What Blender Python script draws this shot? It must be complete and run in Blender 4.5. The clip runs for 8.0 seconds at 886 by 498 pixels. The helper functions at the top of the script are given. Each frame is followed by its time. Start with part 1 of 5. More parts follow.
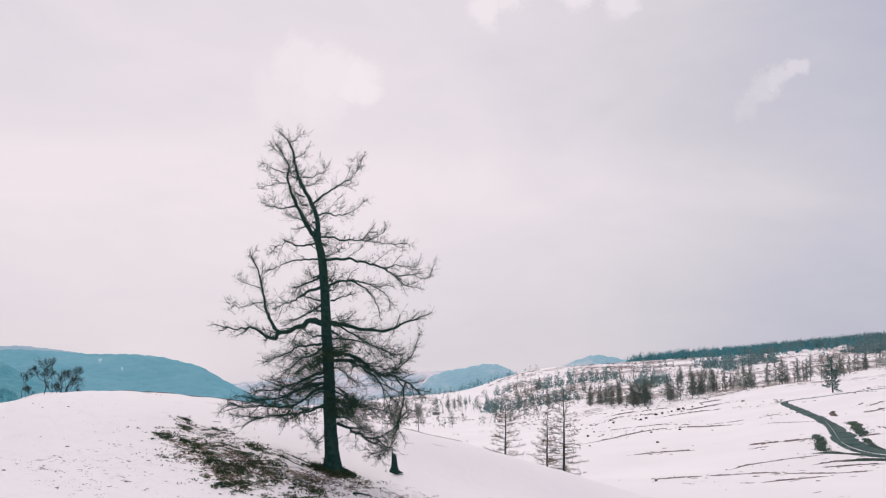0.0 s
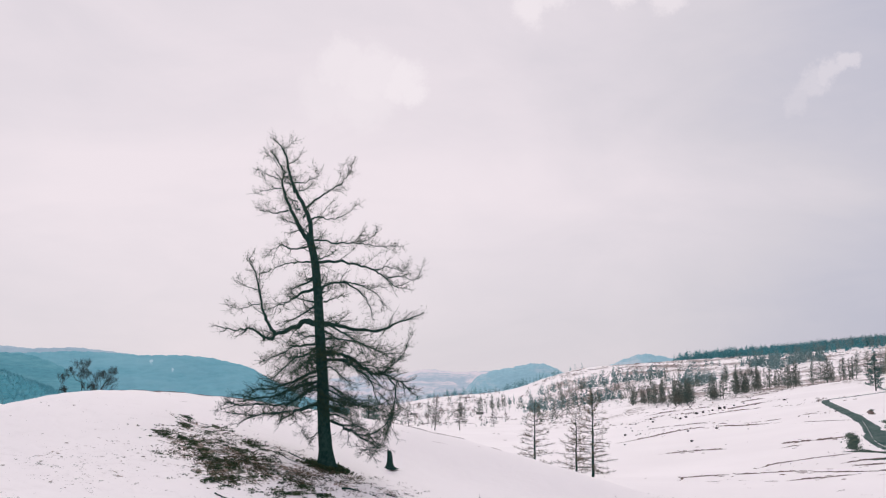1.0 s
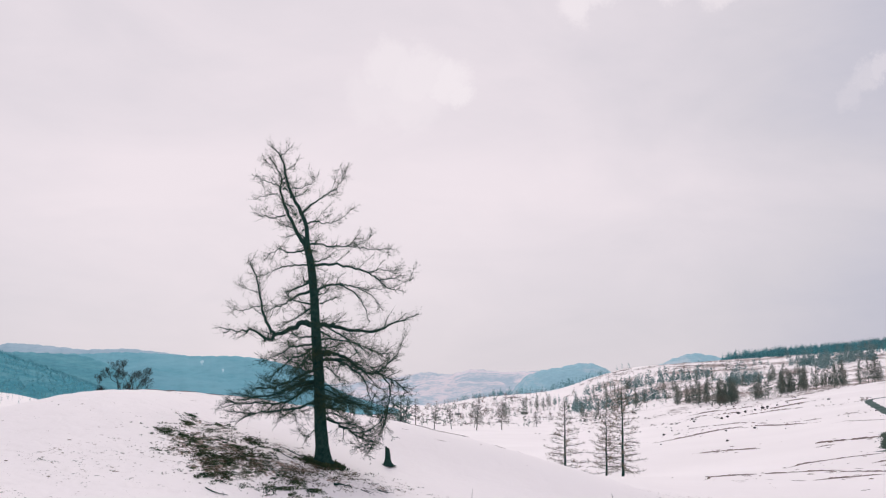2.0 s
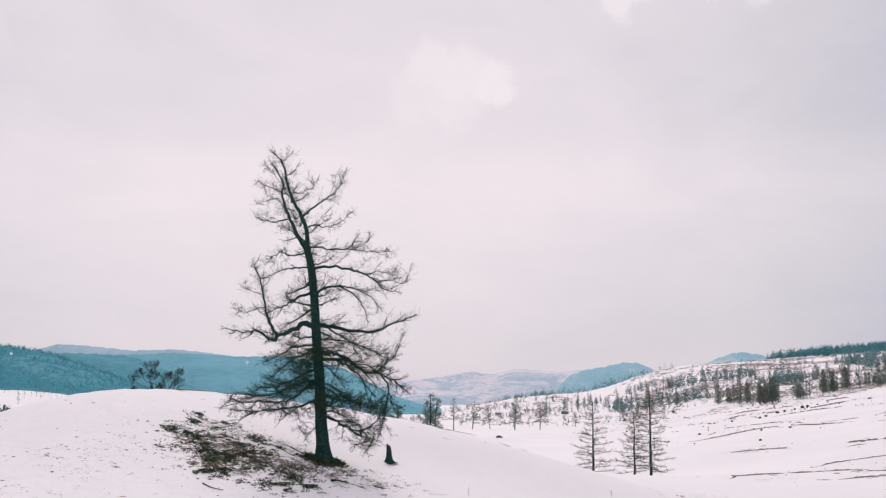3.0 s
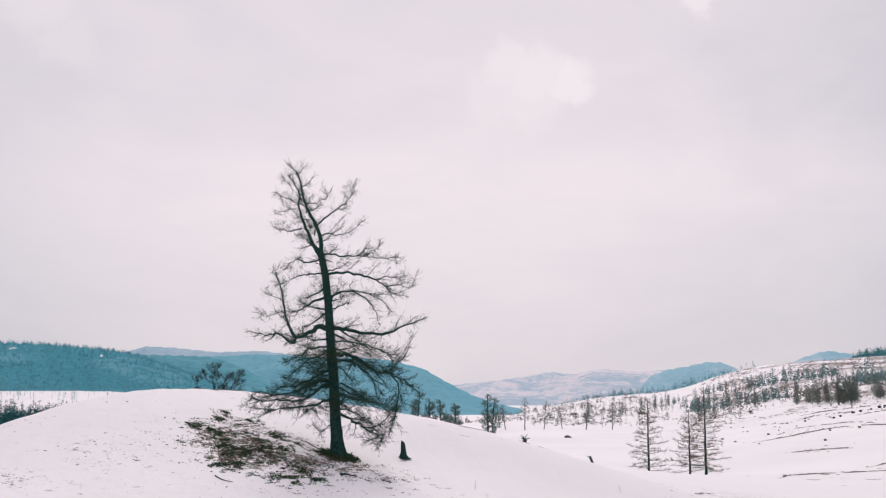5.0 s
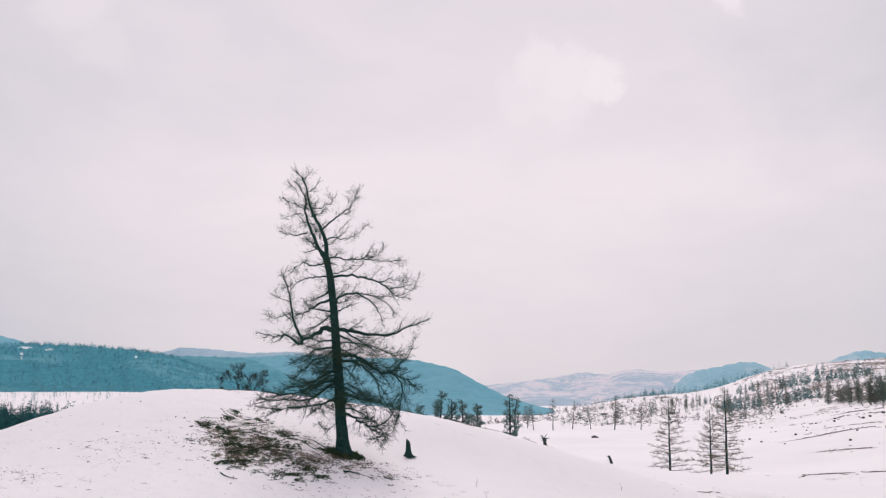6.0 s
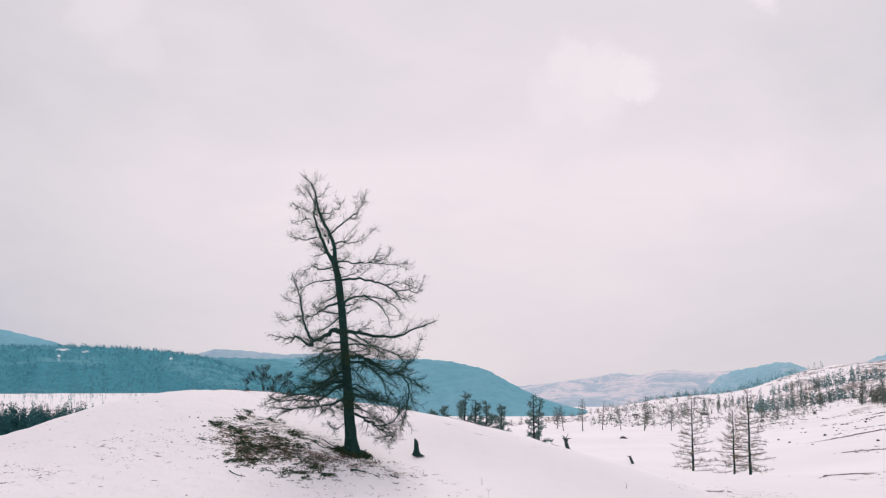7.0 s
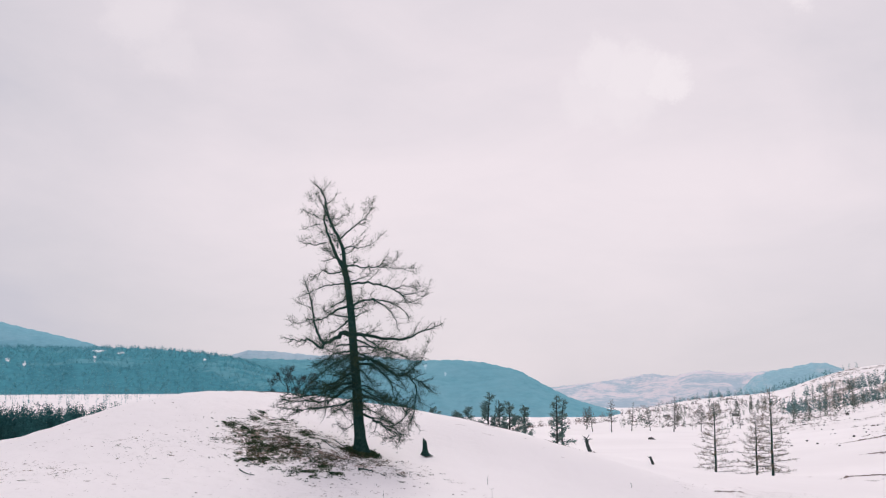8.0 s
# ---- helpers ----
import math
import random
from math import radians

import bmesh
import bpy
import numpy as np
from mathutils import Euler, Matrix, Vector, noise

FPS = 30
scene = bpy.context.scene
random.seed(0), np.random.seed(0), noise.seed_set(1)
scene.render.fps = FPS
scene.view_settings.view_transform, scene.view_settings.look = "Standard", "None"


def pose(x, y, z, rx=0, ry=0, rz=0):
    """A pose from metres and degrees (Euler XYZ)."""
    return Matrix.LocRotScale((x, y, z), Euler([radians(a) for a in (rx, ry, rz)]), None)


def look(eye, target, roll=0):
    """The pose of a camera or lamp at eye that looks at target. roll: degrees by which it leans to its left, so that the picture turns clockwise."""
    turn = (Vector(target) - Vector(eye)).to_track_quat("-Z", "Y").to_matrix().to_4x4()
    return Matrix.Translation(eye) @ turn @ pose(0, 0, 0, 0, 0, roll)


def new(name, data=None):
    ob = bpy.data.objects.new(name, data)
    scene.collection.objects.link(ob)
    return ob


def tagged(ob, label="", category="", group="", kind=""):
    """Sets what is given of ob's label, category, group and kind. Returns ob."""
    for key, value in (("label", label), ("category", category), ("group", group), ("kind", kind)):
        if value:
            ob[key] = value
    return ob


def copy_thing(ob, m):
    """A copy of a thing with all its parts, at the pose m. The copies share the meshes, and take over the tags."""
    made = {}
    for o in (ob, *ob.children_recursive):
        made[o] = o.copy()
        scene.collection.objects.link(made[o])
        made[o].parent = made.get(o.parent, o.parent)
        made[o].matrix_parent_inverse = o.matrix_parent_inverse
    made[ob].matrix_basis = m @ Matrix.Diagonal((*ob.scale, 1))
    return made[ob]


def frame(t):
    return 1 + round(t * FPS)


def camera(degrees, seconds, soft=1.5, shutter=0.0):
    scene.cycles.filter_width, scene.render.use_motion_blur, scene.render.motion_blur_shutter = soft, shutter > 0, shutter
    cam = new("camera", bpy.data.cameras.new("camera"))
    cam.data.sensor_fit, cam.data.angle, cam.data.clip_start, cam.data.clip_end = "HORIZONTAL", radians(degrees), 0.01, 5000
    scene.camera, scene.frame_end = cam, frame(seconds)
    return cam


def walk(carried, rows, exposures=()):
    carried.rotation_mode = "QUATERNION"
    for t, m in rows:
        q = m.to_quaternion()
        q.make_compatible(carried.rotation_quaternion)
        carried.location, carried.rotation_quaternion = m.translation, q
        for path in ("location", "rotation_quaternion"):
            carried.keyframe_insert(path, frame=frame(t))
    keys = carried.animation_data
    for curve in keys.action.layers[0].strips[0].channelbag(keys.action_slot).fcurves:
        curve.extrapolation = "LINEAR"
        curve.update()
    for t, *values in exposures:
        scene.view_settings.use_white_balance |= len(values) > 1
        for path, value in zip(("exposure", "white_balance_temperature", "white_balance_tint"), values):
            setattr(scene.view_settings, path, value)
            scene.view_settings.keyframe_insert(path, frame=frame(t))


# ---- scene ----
# camera: t, x, y, z, yaw, pitch, roll
cam = camera(46.0, 8.0, soft=1.2)
PATH = [
    (0.0, 0.000, 0.000, 3.200, 0.00, 7.38, -0.48),
    (0.5, 1.027, -0.441, 3.180, 1.37, 7.37, -0.36),
    (1.0, 2.010, -0.889, 3.163, 2.60, 7.35, -0.29),
    (1.5, 3.056, -1.324, 3.145, 3.94, 7.35, -0.24),
    (3.0, 5.872, -2.425, 3.102, 7.65, 7.33, -0.09),
    (3.5, 6.707, -2.788, 3.081, 8.77, 7.34, -0.05),
    (4.0, 7.490, -3.144, 3.072, 9.91, 7.34, -0.02),
    (4.5, 8.239, -3.492, 3.064, 11.06, 7.35, 0.01),
    (6.0, 10.334, -4.538, 3.035, 13.82, 7.38, 0.12),
    (6.5, 10.998, -4.853, 3.013, 14.73, 7.42, 0.16),
    (7.0, 11.651, -5.174, 3.010, 15.63, 7.44, 0.21),
    (7.5, 12.305, -5.505, 3.009, 16.51, 7.47, 0.23),
    (8.0, 12.965, -5.834, 3.026, 17.40, 7.49, 0.22),
]
walk(cam, [(t, pose(x, y, z, 90 + pitch, roll, yaw)) for t, x, y, z, yaw, pitch, roll in PATH])

# ---- sky and sun: bright haze with thin cloud, the sun veiled ahead and to the left ----
SUN_AZ, SUN_EL = -12.0, 48.0     # degrees from +y to the right, and above the horizon


def sky_direction(az, el):
    return (math.sin(radians(az)) * math.cos(radians(el)), math.cos(radians(az)) * math.cos(radians(el)), math.sin(radians(el)))


def node(tree, kind, **sockets):
    n = tree.nodes.new(kind)
    for k, v in sockets.items():
        n.inputs[int(k[1:]) if k[1:].isdigit() and k[0] == "i" else k.replace("_", " ")].default_value = v
    return n


def ramp(tree, fac, stops, mode="EASE"):
    n = tree.nodes.new("ShaderNodeValToRGB")
    n.color_ramp.interpolation = mode
    els = n.color_ramp.elements
    while len(els) < len(stops):
        els.new(0.5)
    for e, (p, c) in zip(els, stops):
        e.position, e.color = p, (*c, 1) if len(c) == 3 else c
    tree.links.new(fac, n.inputs[0])
    return n.outputs[0]


def mix(tree, fac, a, b, blend="MIX"):
    n = tree.nodes.new("ShaderNodeMix")
    n.data_type, n.blend_type = "RGBA", blend
    for s, v in ((0, fac), (6, a), (7, b)):
        if hasattr(v, "is_linked"):
            tree.links.new(v, n.inputs[s])
        else:
            n.inputs[s].default_value = v if s == 0 or len(v) == 4 else (*v, 1)
    return n.outputs[2]


def calc(tree, op, a, b=0.0, c=0.0, clamp=False):
    n = tree.nodes.new("ShaderNodeMath")
    n.operation, n.use_clamp = op, clamp
    for i, v in enumerate((a, b, c)):
        if hasattr(v, "is_linked"):
            tree.links.new(v, n.inputs[i])
        else:
            n.inputs[i].default_value = v
    return n.outputs[0]


def noise_tex(tree, vec, scale, detail=4.0, rough=0.55, distort=0.0, out=0):
    n = node(tree, "ShaderNodeTexNoise", Scale=scale, Detail=detail, Roughness=rough, Distortion=distort)
    tree.links.new(vec, n.inputs["Vector"])
    return n.outputs[out]


def build_sky():
    w = bpy.data.worlds.new("sky")
    scene.world = w
    w.use_nodes = True
    t = w.node_tree
    bg = t.nodes["Background"]
    coord = t.nodes.new("ShaderNodeTexCoord").outputs["Generated"]
    sky = t.nodes.new("ShaderNodeTexSky")
    sky.sky_type, sky.sun_disc = "NISHITA", False
    sky.sun_elevation, sky.sun_rotation = radians(SUN_EL), radians(SUN_AZ)
    clear = mix(t, 1.0, sky.outputs[0], (0.085, 0.085, 0.085), "MULTIPLY")

    def toward(az, el, inner, outer):
        """1 near a direction of the sky, falling to 0 at outer degrees."""
        d = t.nodes.new("ShaderNodeVectorMath")
        d.operation = "DOT_PRODUCT"
        t.links.new(coord, d.inputs[0])
        d.inputs[1].default_value = sky_direction(az, el)
        m = t.nodes.new("ShaderNodeMapRange")
        m.interpolation_type = "SMOOTHSTEP"
        t.links.new(d.outputs["Value"], m.inputs[0])
        m.inputs[1].default_value, m.inputs[2].default_value = math.cos(radians(outer)), math.cos(radians(inner))
        return m.outputs[0]

    # the even veil of thin cloud: warm white towards the sun and low down, lavender grey high up on the far side
    parts = t.nodes.new("ShaderNodeSeparateXYZ")
    t.links.new(coord, parts.inputs[0])
    height = parts.outputs["Z"]
    flat = t.nodes.new("ShaderNodeMapping")
    t.links.new(coord, flat.inputs[0])
    flat.inputs["Scale"].default_value = (1, 1, 2.6)
    flat.inputs["Rotation"].default_value = (0, 0.25, 0)
    drift = noise_tex(t, flat.outputs[0], 2.6, 6, 0.55, 0.8)
    streak = noise_tex(t, flat.outputs[0], 7.0, 5, 0.6, 0.5)
    glow = toward(SUN_AZ, 24, 2, 40)
    low = ramp(t, height, [(0.0, (0.32, 0.32, 0.32)), (0.06, (0.36, 0.36, 0.36)), (0.17, (0.75, 0.75, 0.75)), (0.27, (0.22, 0.22, 0.22)), (0.40, (0.06, 0.06, 0.06)), (0.62, (0.6, 0.6, 0.6))])
    uneven = calc(t, "ADD", calc(t, "MULTIPLY", calc(t, "SUBTRACT", drift, 0.5), 0.6), calc(t, "MULTIPLY", calc(t, "SUBTRACT", streak, 0.5), 0.25))
    # the cloud lies thicker and bluer away from the sun
    thick = calc(t, "MULTIPLY", toward(30, 24, 2, 32), -0.12)
    fac = calc(t, "ADD", calc(t, "ADD", calc(t, "ADD", calc(t, "MULTIPLY", glow, 0.7), calc(t, "MULTIPLY", low, 0.42)), uneven), thick, clamp=True)
    veil = ramp(t, fac, [(0.0, (0.49, 0.495, 0.60)), (0.45, (0.675, 0.635, 0.69)), (1.0, (0.875, 0.785, 0.83))], "LINEAR")
    # the veiled sun itself, high above
    veil = mix(t, toward(SUN_AZ, SUN_EL, 1, 24), veil, (2.8, 2.53, 2.53))
    # the few clearer clouds: soft discs broken up by a ragged field
    wisp = t.nodes.new("ShaderNodeVectorMath")
    wisp.operation = "MULTIPLY_ADD"
    t.links.new(noise_tex(t, coord, 15.0, 9, 0.72, 0.0, 1), wisp.inputs[0])
    wisp.inputs[1].default_value = (0.07, 0.07, 0.07)
    t.links.new(coord, wisp.inputs[2])
    puffs = None
    for az, el, size, lift in CLOUDS:
        d = t.nodes.new("ShaderNodeVectorMath")
        d.operation = "DISTANCE"
        t.links.new(wisp.outputs[0], d.inputs[0])
        c = sky_direction(az, el)
        d.inputs[1].default_value = (c[0] + 0.035, c[1] + 0.035, c[2] + 0.035)
        m = t.nodes.new("ShaderNodeMapRange")
        m.interpolation_type = "SMOOTHSTEP"
        t.links.new(d.outputs["Value"], m.inputs[0])
        m.inputs[1].default_value, m.inputs[2].default_value = radians(size * 1.1), radians(size * 0.45)
        p = calc(t, "MULTIPLY", m.outputs[0], lift)
        puffs = p if puffs is None else calc(t, "MAXIMUM", puffs, p)
    cover = mix(t, puffs, veil, (0.90, 0.825, 0.86))
    both = mix(t, 0.96, clear, cover)
    t.links.new(both, bg.inputs[0])
    bg.inputs[1].default_value = 1.0


# azimuth, height, radius in degrees, strength
CLOUDS = [(-6.8, 16.6, 1.8, 0.75), (-5.0, 16.5, 1.5, 0.95), (-4.2, 15.9, 1.0, 0.95), (-8.4, 17.2, 1.5, 0.65), (-9.4, 15.6, 1.8, 0.4), (-7.0, 15.4, 2.2, 0.5), (17.6, 15.5, 1.0, 0.28), (18.3, 16.0, 0.9, 0.38), (18.9, 16.6, 0.7, 0.42), (16.8, 14.8, 1.0, 0.18),
          (2.7, 20.4, 1.3, 0.8), (3.9, 20.8, 1.0, 0.7), (7.2, 20.9, 1.1, 0.7), (9.6, 20.9, 1.2, 0.6), (-34.0, 19.4, 2.2, 0.35), (-32.4, 17.6, 1.5, 0.25)]
build_sky()
sun = new("sun", bpy.data.lights.new("sun", "SUN"))
sun.data.energy, sun.data.angle, sun.data.color = 0.75, radians(20), (1.0, 0.95, 0.9)
sun.matrix_world = look(sky_direction(SUN_AZ, SUN_EL), (0, 0, 0))
scene.view_settings.exposure = 0.0

# ---- materials ----
def material(name, rough=0.8, metal=0.0):
    m = bpy.data.materials.new(name)
    m.use_nodes = True
    b = m.node_tree.nodes["Principled BSDF"]
    b.inputs["Roughness"].default_value, b.inputs["Metallic"].default_value = rough, metal
    return m, m.node_tree, b


def place_of(t):
    return t.nodes.new("ShaderNodeNewGeometry").outputs["Position"]


def bump(t, b, height, strength, dist):
    n = node(t, "ShaderNodeBump", Strength=strength, Distance=dist)
    t.links.new(height, n.inputs["Height"])
    t.links.new(n.outputs[0], b.inputs["Normal"])


def mottled(name, dark, light, scale, rough=0.85, relief=0.4, depth=0.01, fine=6.0):
    """A rough natural surface between two colours, with variation at two scales and from piece to piece."""
    m, t, b = material(name, rough)
    pos = place_of(t)
    big, small = noise_tex(t, pos, scale, 5), noise_tex(t, pos, scale * fine, 4, 0.7)
    both = calc(t, "ADD", calc(t, "MULTIPLY", big, 0.55), calc(t, "MULTIPLY", small, 0.45))
    c = ramp(t, both, [(0.35, dark), (0.65, light)])
    own = t.nodes.new("ShaderNodeObjectInfo").outputs["Random"]
    c = mix(t, calc(t, "MULTIPLY", own, 0.3), c, (*[0.5 * a + 0.5 * d for a, d in zip(light, dark)],))
    t.links.new(c, b.inputs["Base Color"])
    bump(t, b, both, relief, depth)
    b.inputs["Specular IOR Level"].default_value = 0.03
    return m


BARK = mottled("larch_bark", (0.009, 0.040, 0.036), (0.036, 0.080, 0.066), 9.0, 0.95, 0.9, 0.02)
TWIG = mottled("larch_twig", (0.009, 0.042, 0.034), (0.060, 0.082, 0.042), 1.6)
TWIG_PALE = mottled("pale_twig", (0.07, 0.085, 0.055), (0.27, 0.20, 0.14), 1.5)
BARE = mottled("bare_wood", (0.022, 0.050, 0.050), (0.085, 0.095, 0.085), 2.0)
# olive-brown larch wood, its colour paled to carry the slope's haze
HILL_LARCH_HAZED = mottled("hill_larch_hazed", (0.085, 0.15, 0.13), (0.23, 0.23, 0.19), 0.3)
NEEDLE = mottled("conifer_needle", (0.085, 0.175, 0.165), (0.17, 0.26, 0.23), 0.5)
# needles lightened to teal in base colour, standing in for distance haze
FAR_NEEDLE_HAZED = mottled("distant_conifer_hazed", (0.10, 0.27, 0.30), (0.20, 0.38, 0.40), 0.05)
NEEDLE_DARK = mottled("spruce_needle", (0.02, 0.10, 0.105), (0.06, 0.175, 0.17), 0.3)
SCRUB = mottled("dry_scrub", (0.13, 0.12, 0.11), (0.34, 0.27, 0.24), 0.2)
# hillside trees: haze over the slope is painted into this paler teal
MID_WOOD_HAZED = mottled("slope_wood", (0.11, 0.24, 0.245), (0.26, 0.35, 0.34), 0.1)
EARTH = mottled("bare_earth", (0.11, 0.085, 0.075), (0.32, 0.24, 0.21), 1.2, 0.95)
PALE_LITTER = mottled("snow_litter", (0.36, 0.31, 0.30), (0.62, 0.55, 0.53), 1.2, 0.95)
ROCK = mottled("dark_rock", (0.03, 0.032, 0.034), (0.13, 0.12, 0.12), 2.0, 0.9)
GRASS = mottled("dry_grass", (0.028, 0.05, 0.030), (0.19, 0.15, 0.105), 1.2)
ROAD = mottled("muddy_road", (0.03, 0.075, 0.07), (0.12, 0.165, 0.152), 0.5, 0.8)
MOSS = mottled("mossy_mud", (0.03, 0.062, 0.052), (0.10, 0.13, 0.10), 0.8, 0.9)
TUFT = mottled("dark_sedge", (0.022, 0.062, 0.038), (0.095, 0.125, 0.062), 2.5)
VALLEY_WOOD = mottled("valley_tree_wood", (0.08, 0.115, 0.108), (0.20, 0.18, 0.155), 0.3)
# ridge and hilltop conifers, haze teal put into their base colours
RIDGE_NEEDLE_HAZED = mottled("ridge_conifer_hazed", (0.15, 0.41, 0.47), (0.22, 0.49, 0.545), 0.02)
FIR_HAZED = mottled("hilltop_conifer_hazed", (0.075, 0.27, 0.30), (0.15, 0.38, 0.40), 0.03)


def snow_material():
    """Wind-packed snow, thin and patchy where the grass shows through."""
    m, t, b = material("snow", 0.7)
    pos = place_of(t)
    soft, grain = noise_tex(t, pos, 0.05, 4), noise_tex(t, pos, 3.0, 6, 0.65)
    snow = ramp(t, soft, [(0.3, (0.90, 0.848, 0.845)), (0.7, (0.955, 0.903, 0.90))])
    # thin spots with grass, thickest where the layer "bare" says so
    bare = t.nodes.new("ShaderNodeVertexColor")
    bare.layer_name = "bare"
    n = calc(t, "ADD", calc(t, "MULTIPLY", noise_tex(t, pos, 1.7, 8, 0.75, 0.7), 0.5), calc(t, "MULTIPLY", noise_tex(t, pos, 8.0, 5, 0.75), 0.5))
    near = t.nodes.new("ShaderNodeSeparateColor")
    t.links.new(bare.outputs[0], near.inputs[0])
    thin, worn = near.outputs[0], near.outputs[1]
    f = calc(t, "ADD", n, calc(t, "MULTIPLY", calc(t, "SUBTRACT", thin, 0.70), 0.27))
    f = ramp(t, f, [(0.492, (0, 0, 0)), (0.522, (1, 1, 1))])
    tint = ramp(t, noise_tex(t, pos, 2.2, 9, 0.8), [(0.42, (0.012, 0.030, 0.020)), (0.48, (0.05, 0.065, 0.038)), (0.52, (0.19, 0.125, 0.09)), (0.62, (0.40, 0.30, 0.265))])
    # brown, streaky ground among the far woods
    strips = t.nodes.new("ShaderNodeMapping")
    t.links.new(pos, strips.inputs[0])
    strips.inputs["Scale"].default_value = (1, 0.5, 3)
    far = calc(t, "ADD", calc(t, "MULTIPLY", noise_tex(t, strips.outputs[0], 0.3, 9, 0.78, 0.6), 0.8), calc(t, "MULTIPLY", worn, 0.2))
    far = ramp(t, far, [(0.52, (0, 0, 0)), (0.57, (1, 1, 1))])
    far = calc(t, "MULTIPLY", calc(t, "MULTIPLY", far, worn, clamp=True), 1.3, clamp=True)
    streak = ramp(t, noise_tex(t, pos, 0.6, 5, 0.7), [(0.35, (0.16, 0.14, 0.125)), (0.65, (0.42, 0.33, 0.31))])
    # trodden, faintly soiled snow round the bare places
    soil = calc(t, "MULTIPLY", ramp(t, noise_tex(t, pos, 1.5, 9, 0.8, 0.5), [(0.50, (0, 0, 0)), (0.66, (1, 1, 1))]), calc(t, "MULTIPLY", thin, 1.1, clamp=True))
    soil = calc(t, "MULTIPLY", soil, 0.4)
    snow = mix(t, soil, snow, (0.60, 0.55, 0.54))
    snow = mix(t, far, snow, streak)
    t.links.new(mix(t, f, snow, tint), b.inputs["Base Color"])
    drifts = noise_tex(t, pos, 0.9, 6, 0.6, 0.4)
    bump(t, b, calc(t, "ADD", calc(t, "ADD", grain, calc(t, "MULTIPLY", drifts, 4.0)), calc(t, "MULTIPLY", f, 0.6)), 0.3, 0.04)
    b.inputs["Specular IOR Level"].default_value = 0.25
    return m


SNOW = snow_material()


def far_slope(name, wood, snow, share, scale, grain=0.0, edge=0.045, open_snow=(0.76, 0.79, 0.81)):
    """A far mountainside: woods and snowfields in patches, the blue of haze put into their colours, and open snow in
    its clearings.
    """
    m, t, b = material(name, 1.0)
    pos = place_of(t)
    stretch = t.nodes.new("ShaderNodeMapping")
    t.links.new(pos, stretch.inputs[0])
    stretch.inputs["Scale"].default_value = (1, 0.6, 3.2)
    n = calc(t, "ADD", calc(t, "MULTIPLY", noise_tex(t, stretch.outputs[0], scale, 8, 0.68, 0.9), 0.7), calc(t, "MULTIPLY", noise_tex(t, stretch.outputs[0], scale * 9, 5, 0.72), 0.3))
    fine = ramp(t, noise_tex(t, stretch.outputs[0], scale * 14, 6, 0.75), [(0.3, (0.92 - grain, 0.93 - grain, 0.94 - grain)), (0.7, (1.06 + grain, 1.05 + grain, 1.04 + grain))])
    woods = mix(t, 1.0, fine, wood, "MULTIPLY")
    c = mix(t, ramp(t, n, [(share - edge, (0, 0, 0)), (share + edge, (1, 1, 1))]), woods, snow)
    clear = t.nodes.new("ShaderNodeVertexColor")
    clear.layer_name = "clear"
    spots = t.nodes.new("ShaderNodeSeparateColor")
    t.links.new(clear.outputs[0], spots.inputs[0])
    ragged = calc(t, "ADD", spots.outputs[0], calc(t, "MULTIPLY", calc(t, "SUBTRACT", noise_tex(t, pos, 0.05, 6, 0.8), 0.5), 1.8))
    c = mix(t, ramp(t, ragged, [(0.48, (0, 0, 0)), (0.58, (1, 1, 1))]), c, open_snow)
    t.links.new(c, b.inputs["Base Color"])
    b.inputs["Specular IOR Level"].default_value = 0.0
    return m


# far ranges: blue and pale haze is mixed straight into these base colours
FRONT_WOOD_HAZED = far_slope("front_wood_hazed", (0.085, 0.295, 0.355), (0.155, 0.38, 0.44), 0.56, 0.008, 0.12)
MIDDLE_WOOD_HAZED = far_slope("middle_wood_hazed", (0.115, 0.325, 0.385), (0.175, 0.40, 0.46), 0.54, 0.006, 0.08, 0.12)
BLUE_WOOD_HAZED = far_slope("blue_wood_hazed", (0.165, 0.40, 0.48), (0.235, 0.47, 0.545), 0.52, 0.0035, 0.04, 0.16, (0.42, 0.62, 0.68))
# woods and snow both paled in colour, as haze would pale them
PALE_PEAK_HAZED = far_slope("pale_peak_hazed", (0.33, 0.48, 0.565), (0.45, 0.56, 0.635), 0.52, 0.003, 0.0, 0.12)
SNOW_RANGE_HAZED = far_slope("snow_range_hazed", (0.46, 0.58, 0.66), (0.79, 0.745, 0.78), 0.50, 0.0055, 0.0, 0.07)
SIDE_PEAK_HAZED = far_slope("side_peak_hazed", (0.20, 0.43, 0.52), (0.29, 0.52, 0.60), 0.52, 0.004, 0.03, 0.14)
BLUE_HILL_HAZED = far_slope("blue_hill_hazed", (0.33, 0.545, 0.625), (0.52, 0.63, 0.69), 0.56, 0.006, 0.03, 0.08)

# ---- the lie of the land ----
def soft_step(v):
    return 1 / (1 + np.exp(-np.clip(v, -40, 40)))


# knolls: x, y, height, two radii, turn
KNOLLS = [
    (-23.57, 62.65, 6.18, 27.8, 39.17, 0.41), (-9.03, 35.33, 1.88, 13.14, 29.02, -0.32), (-18.8, -21.43, 8.01, 26.64, 25.73, 0.17),
    (-36.0, 96.77, 5.4, 9.0, 5.22, 0.03), (-8.0, 96.8, 1.5, 12.0, 5.2, 0.0), (-13.89, 38.62, 1.65, 6.47, 9.66, 0.1), (1.64, 44.85, 1.19, 13.76, 4.14, -0.13), (10.0, 112.0, -0.85, 22.0, 11.0, 0.0),
]


